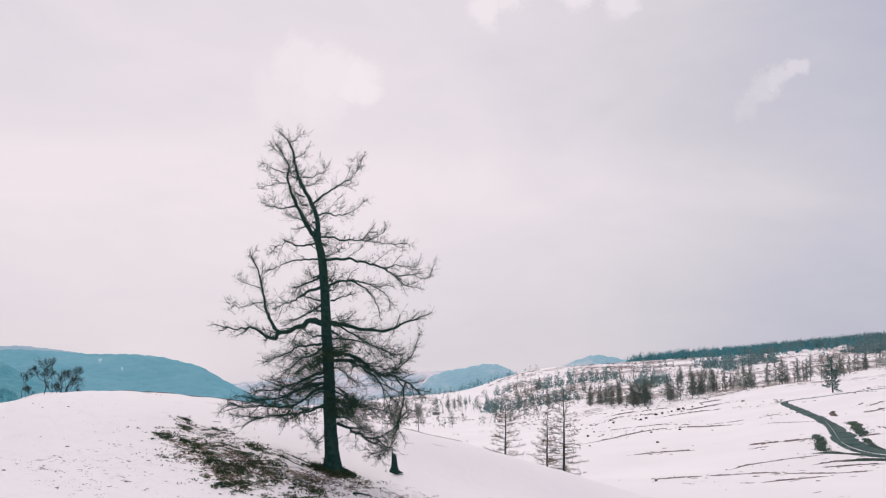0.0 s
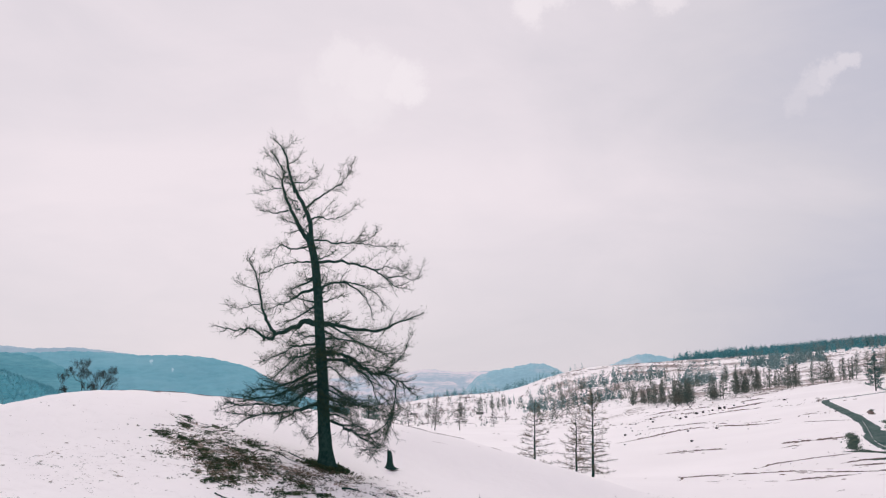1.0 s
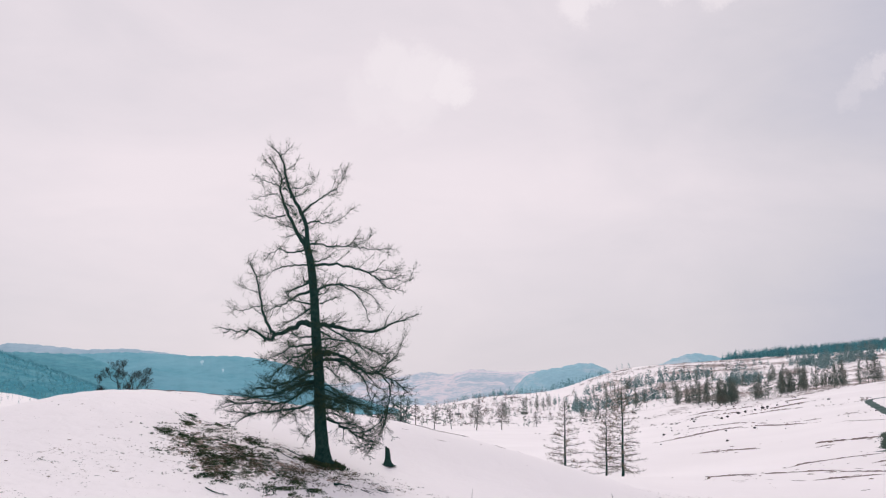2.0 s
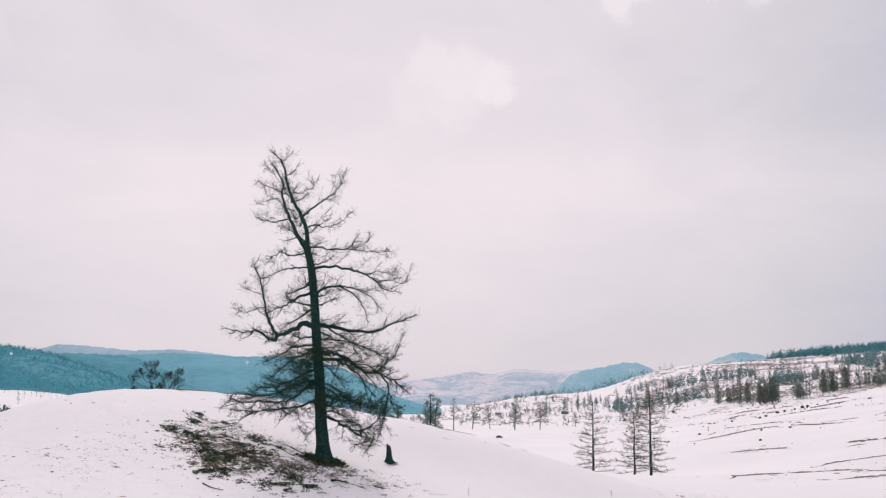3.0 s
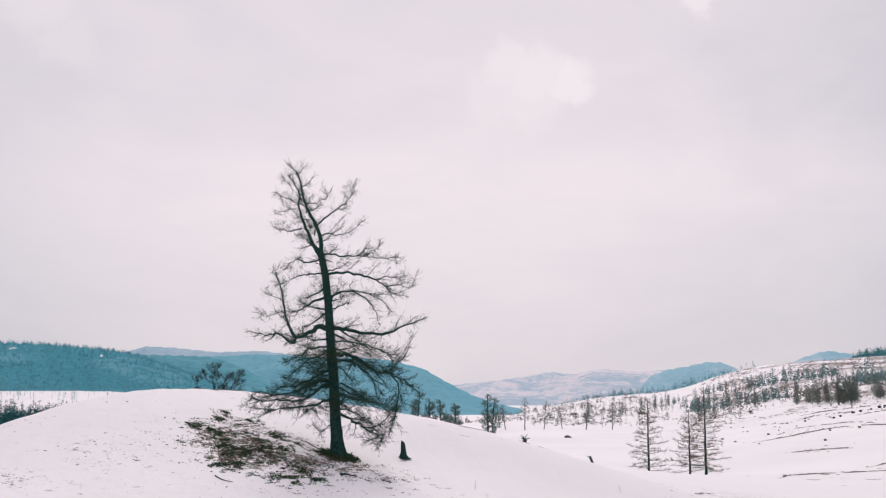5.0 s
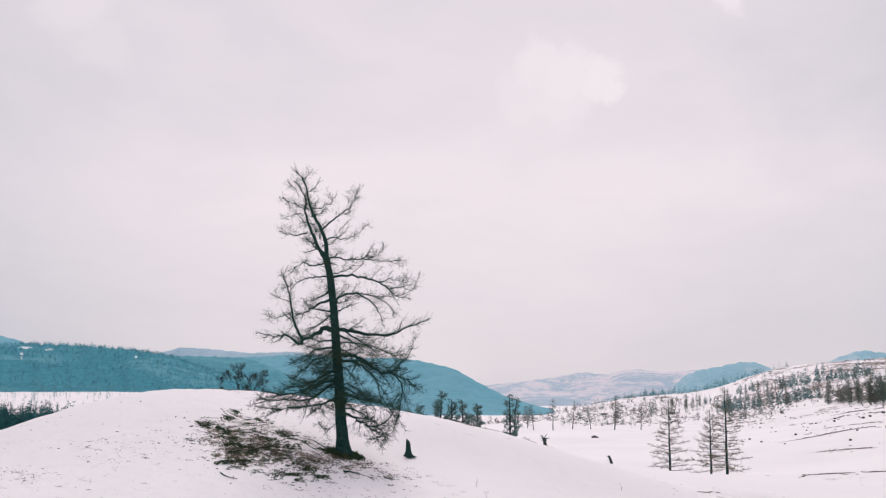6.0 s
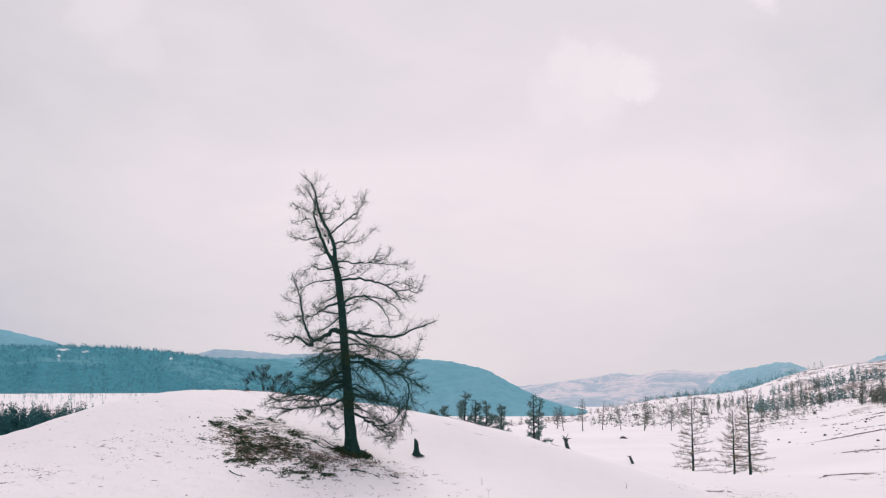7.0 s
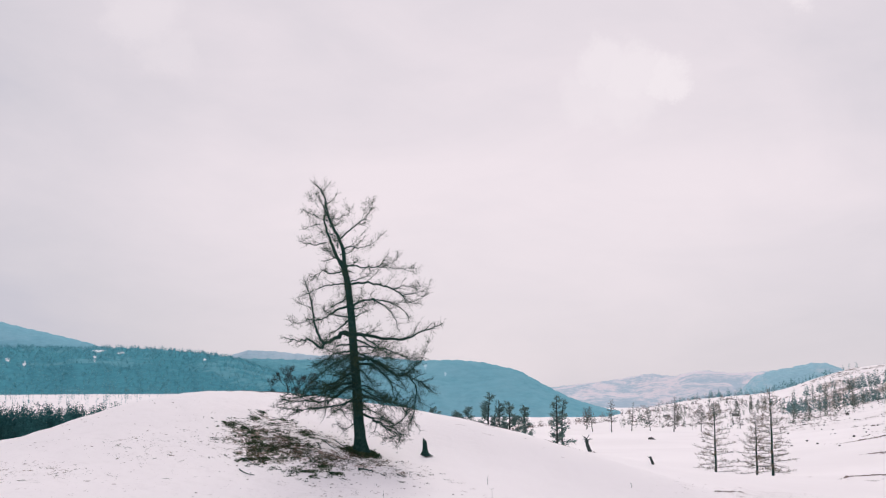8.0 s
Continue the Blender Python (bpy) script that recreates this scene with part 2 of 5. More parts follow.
def land(x, y):
    """Height of the ground, for numbers or arrays."""
    x, y = np.asarray(x, float), np.asarray(y, float)
    z = -3.6 - 0.023 * np.clip(y, -60, 2300)
    side = np.maximum(x - 14, 0)
    rise = 0.165 * np.logaddexp(0, np.clip((x - 14) / 5, -40, 400)) * 5 * soft_step((y - 95 + 0.3 * side) / (12 + 0.1 * side))
    z = z + 80 * np.tanh(rise / 80)
    z = z + (18 * soft_step((x + 70) / 22) + 11 * soft_step((x - 35) / 14) - 4 * soft_step((x - 95) / 12) - 11 * soft_step((x - 170) / 35)) * np.exp(-((y - 800) / 270) ** 2)
    z = z - 7.0 * soft_step((-x - 95) / 14)
    shelf = soft_step((np.hypot(x, y) - 780) / 80) * soft_step((-25.5 - np.degrees(np.arctan2(x, np.maximum(y, 1.0)))) / 1.2)
    z = z + (-5.5 - z) * shelf
    for cx, cy, h, a, b, turn in KNOLLS:
        u = (x - cx) * math.cos(turn) + (y - cy) * math.sin(turn)
        v = -(x - cx) * math.sin(turn) + (y - cy) * math.cos(turn)
        z = z + h * np.exp(-(u / a) ** 2 - (v / b) ** 2)
    return z


def at_land(x, y, dz=0.0):
    return Vector((x, y, float(land(x, y)) + dz))


# bare, grassy places in the thin snow: x, y, two radii, turn, strength
BARE_SPOTS = [
    (-7.3, 33.7, 2.1, 2.2, 0.2, 0.83), (-6.1, 31.9, 1.8, 1.9, 0.0, 0.86), (-5.0, 33.3, 1.9, 2.0, 0.0, 0.90), (-3.8, 35.3, 0.9, 0.8, 0.0, 0.85), (-8.0, 36.2, 1.6, 1.8, 0.3, 0.66), (-5.7, 36.4, 2.0, 1.6, -0.2, 0.60), (-3.2, 33.8, 2.2, 1.7, 0.0, 0.70), (-1.8, 34.6, 2.2, 2.0, 0.0, 0.6),
    (-9.5, 29.5, 4.0, 3.5, 0.5, 0.45), (-12.5, 24.5, 7.0, 3.5, 0.2, 0.46), (-11.0, 43.0, 3.2, 0.5, 0.87, 0.56), (12.0, 56.0, 3.0, 18.0, -0.2, 0.52), (-2.5, 29.5, 4.0, 3.0, 0.0, 0.42), (-12.0, 36.0, 4.0, 5.0, 0.0, 0.30), (-9.0, 27.0, 14.0, 9.0, 0.1, 0.33), (1.5, 30.0, 6.0, 5.0, 0.0, 0.36),
]


def bareness(x, y):
    s = np.zeros_like(x)
    for cx, cy, a, b, turn, k in BARE_SPOTS:
        u = (x - cx) * math.cos(turn) + (y - cy) * math.sin(turn)
        v = -(x - cx) * math.sin(turn) + (y - cy) * math.cos(turn)
        s = np.maximum(s, k * np.exp(-((u / a) ** 2 + (v / b) ** 2) ** 1.5))
    # worn, scrubby ground among the trees of the far slope
    lumps = np.sin(0.09 * x + 1.7 * np.sin(0.031 * y)) * np.sin(0.047 * y + 1.3 * np.sin(0.053 * x)) + 0.5 * np.sin(0.23 * x + 0.05 * y) * np.sin(0.11 * y - 0.07 * x)
    slope = soft_step((y - 250) / 25) * soft_step((x - 0.04 * y) / 8) * soft_step((900 - y) / 30)
    return s, slope * np.clip(0.55 + 0.45 * lumps, 0, 1)


def hummocks(x, y):
    """Small unevenness: wind ripples and tussocks near by, low swells farther off."""
    near = np.exp(-(((x + 3) / 60) ** 2 + ((y - 30) / 60) ** 2))
    z = 0.035 * np.sin(1.9 * x + 1.3 * np.sin(0.9 * y)) * np.sin(1.4 * y + np.sin(1.1 * x)) * near
    z = z + 0.018 * np.sin(4.3 * x + 2.1 * y) * np.sin(3.7 * y - 1.7 * x + 1.0) * near
    far = soft_step((y - 130) / 20)
    z = z + far * 0.35 * np.sin(0.11 * x + 0.7 * np.sin(0.05 * y)) * np.sin(0.085 * y + 0.9 * np.sin(0.06 * x))
    return z


def mesh_object(name, verts, faces, mat, parent=None, smooth=True, label=""):
    me = bpy.data.meshes.new(name)
    me.from_pydata(verts, [], faces)
    me.materials.append(mat)
    if smooth:
        me.polygons.foreach_set("use_smooth", [True] * len(me.polygons))
    me.update()
    ob = new(name, me)
    if parent is not None:
        ob.parent = parent
    if label:
        ob["label"] = label
    return ob


def build_ground():
    az = np.radians(np.concatenate([np.arange(-54, 34, 0.2), np.arange(34, 306, 4.0)]))
    r = np.concatenate([[0.5], np.geomspace(2.0, 4900, 430)])
    A, R = np.meshgrid(az, r)
    x, y = 5 + R * np.sin(A), -3 + R * np.cos(A)
    z = land(x, y) + hummocks(x, y)
    n, k = len(az), len(r)
    verts = np.stack([x, y, z], -1).reshape(-1, 3)
    i = np.arange(k - 1)[:, None] * n + np.arange(n)[None]
    j = np.arange(k - 1)[:, None] * n + (np.arange(n)[None] + 1) % n
    faces = np.stack([i, j, j + n, i + n], -1).reshape(-1, 4)[:, ::-1]
    ob = mesh_object("ground", verts.tolist(), faces.tolist() + [list(range(n))], SNOW)
    layer = ob.data.color_attributes.new("bare", "FLOAT_COLOR", "POINT")
    s, w = [q.reshape(-1) for q in bareness(x, y)]
    layer.data.foreach_set("color", np.stack([s, w, 0 * s, np.ones_like(s)], -1).ravel())
    tagged(ob, "snow-covered hilly ground with thin grassy patches", "ground", kind="structure")


build_ground()


# ---- far ranges ----
def mountain(name, label, dist, depth, foot, crest, mat, rough, seed, clearings=()):
    """A range seen from afar: crest given as (azimuth, height) from end to end, sloping down to its foot before and behind."""
    rng = np.random.default_rng(seed)
    az = np.linspace(crest[0][0], crest[-1][0], int(abs(crest[-1][0] - crest[0][0]) * 14) + 2)
    top = np.interp(az, [c[0] for c in crest], [c[1] for c in crest])
    w = 9
    top = np.convolve(np.pad(top, w // 2, mode="edge"), np.ones(w) / w, "valid")
    steps = np.linspace(-1, 1, 29)
    ph = rng.uniform(0, 6.28, 8)
    verts, m = [], len(steps)
    for a, h in zip(az, top):
        for s in steps:
            d = dist + depth * s
            k = math.cos(min(abs(s), 1) * math.pi / 2) ** 1.15
            spur = sum(math.sin(a * f + ph[q] + s * g) / f for q, (f, g) in enumerate(((0.9, 2.1), (1.9, -3.0), (3.7, 4.0), (7.1, 5.0))))
            rag = sum(math.sin(a * f + ph[q + 4]) / (q + 1.5) for q, f in enumerate((9.0, 17.0, 31.0, 47.0)))
            gully = noise.fractal((d * math.sin(radians(a)) * 0.0032, d * math.cos(radians(a)) * 0.0032, seed * 3.7), 0.9, 2.1, 5)
            z = foot + (h - foot) * (k + 0.13 * gully * min(1, 4 * k) * (0.25 + 0.75 * min(1, 3 * (1 - k)))) * (1 + 0.07 * spur * (1 - k) * 2.2) + rough * rag * k ** 6
            verts.append((d * math.sin(radians(a)), d * math.cos(radians(a)), z if abs(s) < 1 else foot - 12))
    faces = [(i * m + j, (i + 1) * m + j, (i + 1) * m + j + 1, i * m + j + 1) for i in range(len(az) - 1) for j in range(m - 1)]
    ob = mesh_object(name, verts, faces, mat)
    layer = ob.data.color_attributes.new("clear", "FLOAT_COLOR", "POINT")
    A, S = [q.ravel() for q in np.meshgrid(az, steps, indexing="ij")]
    open_by = np.zeros(len(A))
    for ca, cs, ra, rs in clearings:
        open_by = np.maximum(open_by, np.exp(-((A - ca) / ra) ** 2 - ((S - cs) / rs) ** 2))
    layer.data.foreach_set("color", np.stack([open_by, open_by, open_by, np.ones_like(open_by)], -1).ravel())
    return tagged(ob, label, "mountain", kind="structure")


RIDGE = mountain("forested_ridge", "ridge covered in conifer forest, haze mixed into its dark blue-green", 1750, 420, -30, [(-58, 54), (-48, 60), (-40.1, 64), (-36, 65), (-34, 66), (-32.2, 63), (-31, 60), (-30, 57), (-29, 53), (-27.9, 46), (-26, 26), (-24, 4), (-22, -20)], FRONT_WOOD_HAZED, 1.2, 1,
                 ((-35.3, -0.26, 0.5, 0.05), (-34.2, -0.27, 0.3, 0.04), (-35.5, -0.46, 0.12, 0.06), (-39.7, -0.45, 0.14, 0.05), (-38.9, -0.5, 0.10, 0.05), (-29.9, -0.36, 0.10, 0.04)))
mountain("middle_ridge", "wooded shoulder sloping down to the valley, haze mixed into its blue-green", 2150, 380, -40, [(-36, 54), (-30, 58), (-27, 60), (-25.4, 59), (-24.2, 56), (-23, 42), (-21.8, 18), (-20.8, -4), (-19.3, -36)], MIDDLE_WOOD_HAZED, 1.2, 12)
mountain("blue_mountain", "long hazy blue wooded mountain falling to the valley", 2500, 600, -66, [(-44, 60), (-34, 62), (-26, 68), (-24.3, 70), (-22.1, 73), (-18.5, 64), (-16.5, 64), (-15.1, 59), (-13.1, 43), (-11.7, 8), (-10.2, -26), (-8.7, -48), (-7.4, -66)], BLUE_WOOD_HAZED, 1.0, 2, ((-18.1, -0.3, 0.12, 0.06), (-17.0, -0.4, 0.08, 0.05), (-13.4, -0.1, 0.3, 0.05)))
mountain("pale_range", "distant mountains paled by haze put into their colour", 3900, 700, -90, [(-36, 60), (-33, 95), (-31, 106), (-28.8, 118), (-27.9, 137), (-25.9, 128), (-24.2, 116), (-21.8, 124), (-20.4, 112), (-19.3, 101), (-18, 88), (-16, 56), (-12, 20)], PALE_PEAK_HAZED, 1.5, 3)
mountain("side_mountain", "hazy blue mountain rising behind the forested ridge", 3100, 700, -60, [(-60, 190), (-50, 205), (-44, 198), (-40.3, 183), (-37.9, 152), (-35.0, 110), (-32.5, 84), (-29, 40), (-26, -20)], SIDE_PEAK_HAZED, 1.0, 9)
mountain("snowy_range", "distant snowy mountains, haze put into the bluish colour of their woods", 4000, 800, -70, [(-14, -25), (-11.9, -8), (-10.6, 3), (-7.9, 25), (-6.1, 45), (-4.9, 34), (-3.5, 58), (-1.7, 47), (0.8, 56), (3.5, 50), (7, 30), (12, 0)], SNOW_RANGE_HAZED, 2.0, 4)
mountain("blue_hill_hazed", "hazy blue wooded hill", 2750, 420, -66, [(-2.2, -60), (-1.3, -10), (-0.8, 22), (0.2, 40), (1.2, 46), (1.9, 54), (2.6, 57), (3.2, 53), (3.7, 40), (5.0, 10)], BLUE_HILL_HAZED, 1.5, 5)
mountain("blue_hill_hazed", "hazy blue wooded knob behind the slope", 2100, 300, -66, [(5.0, 15), (7.1, 50), (8.2, 63), (9.3, 58), (11.0, 45), (14, 10)], BLUE_HILL_HAZED, 1.2, 6)


# ---- trees ----
class Soup:
    """Gathers tubes and lumps into one mesh."""

    def __init__(self):
        self.v, self.f, self.wires, self.blades = [], [], [], []

    def wire(self, a, b, ra, rb):
        """A thin three-sided stretch of twig."""
        self.wires.append((*a, *b, ra, rb))

    def tube(self, pts, radii, sides=5, cap=True):
        base = len(self.v)
        for i, p in enumerate(pts):
            d = (pts[min(i + 1, len(pts) - 1)] - pts[max(i - 1, 0)]).normalized()
            a = d.cross(Vector((0.31, 0.17, 0.93) if abs(d.z) < 0.9 else (1, 0.2, 0))).normalized()
            b = d.cross(a)
            for k in range(sides):
                w = 6.28319 * k / sides
                self.v.append(p + (a * math.cos(w) + b * math.sin(w)) * radii[i])
        for i in range(len(pts) - 1):
            for k in range(sides):
                n = (k + 1) % sides
                self.f.append((base + i * sides + k, base + i * sides + n, base + (i + 1) * sides + n, base + (i + 1) * sides + k))
        if cap:
            self.f.append(tuple(base + k for k in reversed(range(sides))))
            self.f.append(tuple(base + (len(pts) - 1) * sides + k for k in range(sides)))

    def lump(self, c, sx, sy, sz, rng, turn=0.0):
        """An uneven stone-like lump."""
        base, rows, cols = len(self.v), 4, 7
        for i in range(rows + 1):
            el = math.pi * (i / rows - 0.5)
            for k in range(cols):
                az = 6.28319 * k / cols + turn
                q = rng.uniform(0.75, 1.2)
                self.v.append(Vector((c[0] + sx * math.cos(el) * math.cos(az) * q, c[1] + sy * math.cos(el) * math.sin(az) * q, c[2] + sz * math.sin(el) * rng.uniform(0.85, 1.1))))
        for i in range(rows):
            for k in range(cols):
                n = (k + 1) % cols
                self.f.append((base + i * cols + k, base + i * cols + n, base + (i + 1) * cols + n, base + (i + 1) * cols + k))

    def leaf(self, c, d, up, size, slim=0.3):
        """A small tuft: one narrow blade, bent along its middle."""
        self.blades.append((*c, *d, *up, size, slim))

    def make(self, name, mat, parent=None, label=""):
        verts, faces = [np.array([tuple(p) for p in self.v], float).reshape(-1, 3)], list(self.f)
        count = len(self.v)
        if self.wires:
            w = np.array(self.wires)
            a, b = w[:, 0:3], w[:, 3:6]
            d = b - a
            d /= np.maximum(np.linalg.norm(d, axis=1, keepdims=True), 1e-9)
            p = np.cross(d, np.where(np.abs(d[:, 2:3]) < 0.9, (0.31, 0.17, 0.93), (1.0, 0.2, 0.0)))
            p /= np.linalg.norm(p, axis=1, keepdims=True)
            q = np.cross(d, p)
            ring = [p * math.cos(2.0944 * k) + q * math.sin(2.0944 * k) for k in range(3)]
            verts.append(np.stack([a + c * w[:, 6:7] for c in ring] + [b + c * w[:, 7:8] for c in ring], 1).reshape(-1, 3))
            at = count + 6 * np.arange(len(w))[:, None]
            for k in range(3):
                n = (k + 1) % 3
                faces += (at + np.array([[k, n, n + 3, k + 3]])).tolist()
            count += 6 * len(w)
        if self.blades:
            w = np.array(self.blades)
            c, d, up, size = w[:, 0:3], w[:, 3:6], w[:, 6:9], w[:, 9:10]
            side = np.cross(d, up)
            side *= size * w[:, 10:11] / np.maximum(np.linalg.norm(side, axis=1, keepdims=True), 1e-6)
            mid = c + d * size * 0.5
            verts.append(np.stack([c, mid + side, c + d * size, mid - side + up * size * 0.1], 1).reshape(-1, 3))
            faces += (count + 4 * np.arange(len(w))[:, None] + np.arange(4)[None]).tolist()
        return mesh_object(name, np.concatenate(verts).tolist(), faces, mat, parent, True, label)


def smooth_line(pts, per=4):
    """Catmull-Rom through the points."""
    p = [Vector(q) for q in pts]
    p = [p[0] * 2 - p[1]] + p + [p[-1] * 2 - p[-2]]
    out = []
    for i in range(1, len(p) - 2):
        for k in range(per):
            t = k / per
            out.append(0.5 * (2 * p[i] + (p[i + 1] - p[i - 1]) * t + (2 * p[i - 1] - 5 * p[i] + 4 * p[i + 1] - p[i + 2]) * t * t + (3 * p[i] - p[i - 1] - 3 * p[i + 1] + p[i + 2]) * t ** 3))
    return out + [p[-2]]


def jittered(line, amount, rng):
    return [line[0]] + [q + Vector((rng.gauss(0, amount), rng.gauss(0, amount), rng.gauss(0, amount))) for q in line[1:]]


def sprout(soup, start, way, length, r, rng, bend=0.25, steps=3, lift=0.15, sides=3):
    """One crooked twig; returns its points."""
    pts, d, p = [start], way.normalized(), start.copy()
    for _ in range(steps):
        d = (d + Vector((rng.gauss(0, bend), rng.gauss(0, bend), rng.gauss(lift, bend)))).normalized()
        p = p + d * (length / steps)
        pts.append(p)
    radii = [r * (1 - 0.75 * i / steps) for i in range(steps + 1)]
    if sides > 3:
        soup.tube(pts, radii, sides, False)
    else:
        for i in range(steps):
            soup.wire(pts[i], pts[i + 1], radii[i], radii[i + 1])
    return pts


def dress(soup, line, rng, per_m, long, r, first=0.12, fine=6, lift=0.06, droop=0.0, tip=0.75, spray=0.0):
    """Side twigs that sweep outwards along a limb, each feathered with hair-thin ones, denser and shorter towards the tip."""
    run = [0.0]
    for a, b in zip(line, line[1:]):
        run.append(run[-1] + (b - a).length)
    total = run[-1]
    for _ in range(int(total * per_m)):
        s = total * (first + (1 - first) * rng.random() ** tip)
        i = max(k for k in range(len(run)) if run[k] <= s)
        i = min(i, len(line) - 2)
        p = line[i].lerp(line[i + 1], (s - run[i]) / max(run[i + 1] - run[i], 1e-6))
        d = (line[i + 1] - line[i]).normalized()
        side = d.cross(Vector((0, 0, 1)))
        side = side.normalized() * rng.choice((-1, 1)) if side.length > 0.1 else Vector((rng.gauss(0, 1), rng.gauss(0, 1), 0)).normalized()
        way = d * rng.uniform(0.25 - spray, 1.0 - 0.3 * spray) + side * rng.uniform(0.1, 0.9) + Vector((0, 0, rng.gauss(0.12, 0.42) - droop))
        size = long * rng.uniform(0.3, 1.0) * (1.15 - 0.5 * s / total)
        pts = sprout(soup, p, way, size, r * rng.uniform(0.6, 1.0), rng, 0.13, 4, lift)
        along = (pts[-1] - pts[0]).normalized()
        for q in range(fine):
            k = rng.uniform(0.1, 1.0) * (len(pts) - 1)
            a = min(int(k), len(pts) - 2)
            start = pts[a].lerp(pts[a + 1], k - a)
            out = Vector((rng.gauss(0, 1), rng.gauss(0, 1), rng.gauss(0.1, 0.8)))
            out = along * rng.uniform(0.5 - spray, 1.0 - 0.5 * spray) + (out - along * out.dot(along)).normalized() * rng.uniform(0.3, 0.85)
            soup.wire(start, start + out * size * rng.uniform(0.14, 0.4), r * 0.55, r * 0.22)


def build_old_larch():
    """The lone old larch: a leaning trunk forked near the top, crooked limbs, bare feathery twigs."""
    rng = random.Random(7)
    root = new("larch_tree")
    root.location = at_land(-3.50, 35.8, -0.10)
    drop = -root.location.z

    def spot(u, d, h):
        """A place on the tree, which leans a little towards the walk as it rises."""
        return Vector((u * 1.02, d - 0.075 * h, h * 1.014 + drop))

    tagged(root, "tall leafless old larch with crooked dark limbs", "tree")

    def stem(name, thick, pts):
        line = jittered(smooth_line([spot(u, d, h) for u, d, h in pts]), 0.012, rng)
        n = len(line) - 1
        s = Soup()
        s.tube(line, [max(thick[0] + (thick[1] - thick[0]) * i / n, 0.012) for i in range(n + 1)], 10)
        s.make(name, BARK, root)
        return line

    # trunk with a flared foot
    line = smooth_line([spot(u, d, h) for u, d, h in (
        (-0.20, 0, -0.15), (-0.20, 0, 0.15), (-0.215, 0, 0.5), (-0.25, 0, 1.34), (-0.33, 0, 2.81), (-0.39, 0, 3.91), (-0.48, 0, 5.40), (-0.62, 0, 7.15), (-0.78, 0, 7.91), (-0.84, 0, 8.22))], 6)
    s, sides = Soup(), 18
    for p in line:
        h = p.z
        r = 0.238 - 0.0135 * h + 0.27 * math.exp(-max(h, 0) / 0.30)
        for k in range(sides):
            w = 6.28319 * k / sides
            lobe = 1 + 0.22 * math.exp(-max(h, 0) / 0.35) * math.sin(5 * w + 0.8) + 0.06 * math.sin(3 * w + 2.2 * h) + rng.gauss(0, 0.035)
            s.v.append(Vector((p.x + r * lobe * math.cos(w), p.y + r * lobe * math.sin(w), p.z)))
    for i in range(len(line) - 1):
        for k in range(sides):
            n = (k + 1) % sides
            s.f.append((i * sides + k, i * sides + n, (i + 1) * sides + n, (i + 1) * sides + k))
    # short dead snags along the trunk
    for _ in range(26):
        p = line[rng.randrange(14, len(line) - 1)]
        w = rng.uniform(0, 6.28)
        sprout(s, p + Vector((math.cos(w), math.sin(w), 0)) * 0.12, Vector((math.cos(w), math.sin(w), 0.1)), rng.uniform(0.12, 0.4), 0.018, rng, 0.3, 3, 0.05, 4)
    s.make("trunk", BARK, root)
    lead = stem("leader", (0.095, 0.013), ((-0.82, 0, 8.05), (-0.80, 0.03, 8.38), (-0.86, 0.07, 8.74), (-1.04, 0.11, 9.21), (-1.28, 0.15, 9.64), (-1.48, 0.18, 10.06), (-1.60, 0.22, 10.45), (-1.73, 0.25, 11.03), (-1.92, 0.29, 11.36), (-2.18, 0.34, 11.64)))
    fork = stem("leader", (0.085, 0.011), ((-0.80, 0, 7.86), (-1.00, 0.12, 8.16), (-1.25, 0.25, 8.55), (-1.49, 0.40, 9.00), (-1.69, 0.52, 9.40), (-1.83, 0.6, 9.71), (-1.92, 0.66, 10.14), (-1.89, 0.7, 10.56), (-2.09, 0.75, 10.92), (-2.36, 0.8, 11.34)))
    twigs = Soup()
    for top, many in ((lead, 24), (fork, 22)):
        dress(twigs, top[len(top) // 4:], rng, many * 1.5, 0.68, 0.0047, 0.05, 12, 0.05, spray=0.3)

    def limb(r, *pts):
        line = jittered(smooth_line([spot(u, d, h) for u, d, h in pts], 5), 0.012 + r * 0.25, rng)
        n = len(line) - 1
        s = Soup()
        low = pts[-1][2] < 4.6
        r *= 1.3 if low else 1.5
        s.tube(line, [max(r * (1 - 0.86 * (i / n) ** 0.8), 0.008) for i in range(n + 1)], 7)
        # crooked side boughs
        boughs = [line]
        length = sum((b - a).length for a, b in zip(line, line[1:]))
        for _ in range(int(length * (5.2 if low else 2.3))):
            i = rng.randrange(max(1, n // 6), n - 1)
            d = (line[i + 1] - line[i]).normalized()
            side = Vector((-d.y, d.x, 0)) * rng.choice((-1, 1))
            way = d * rng.uniform(0.6, 1.1) + side * rng.uniform(0.2, 0.8) + Vector((0, 0, rng.gauss(-0.12 if low else 0.08, 0.3)))
            boughs.append(sprout(s, line[i], way, rng.uniform(0.5, 1.2 if low else 1.05) * min(1.0, 0.4 + length * 0.28) * (1.15 - 0.5 * i / n), max(r * 0.30, 0.010) if low else max(r * 0.22, 0.0075), rng, 0.16, 5, 0.02 if low else 0.05, 4))
        s.make("limb", BARK, root)
        dress(twigs, line, rng, 20.0 if low else 22.0, 0.68 if low else 0.60, 0.0052 if low else 0.0047, 0.1, 10, 0.03, 0.08 if low else 0.0, 0.75 if low else 0.55, 0.2 if low else 0.4)
        for b in boughs[1:]:
            dress(twigs, b, rng, 18.0 if low else 19.0, 0.48 if low else 0.44, 0.0050 if low else 0.0046, 0.1, 9, 0.03, 0.08 if low else 0.0, 0.75, 0.2 if low else 0.4)

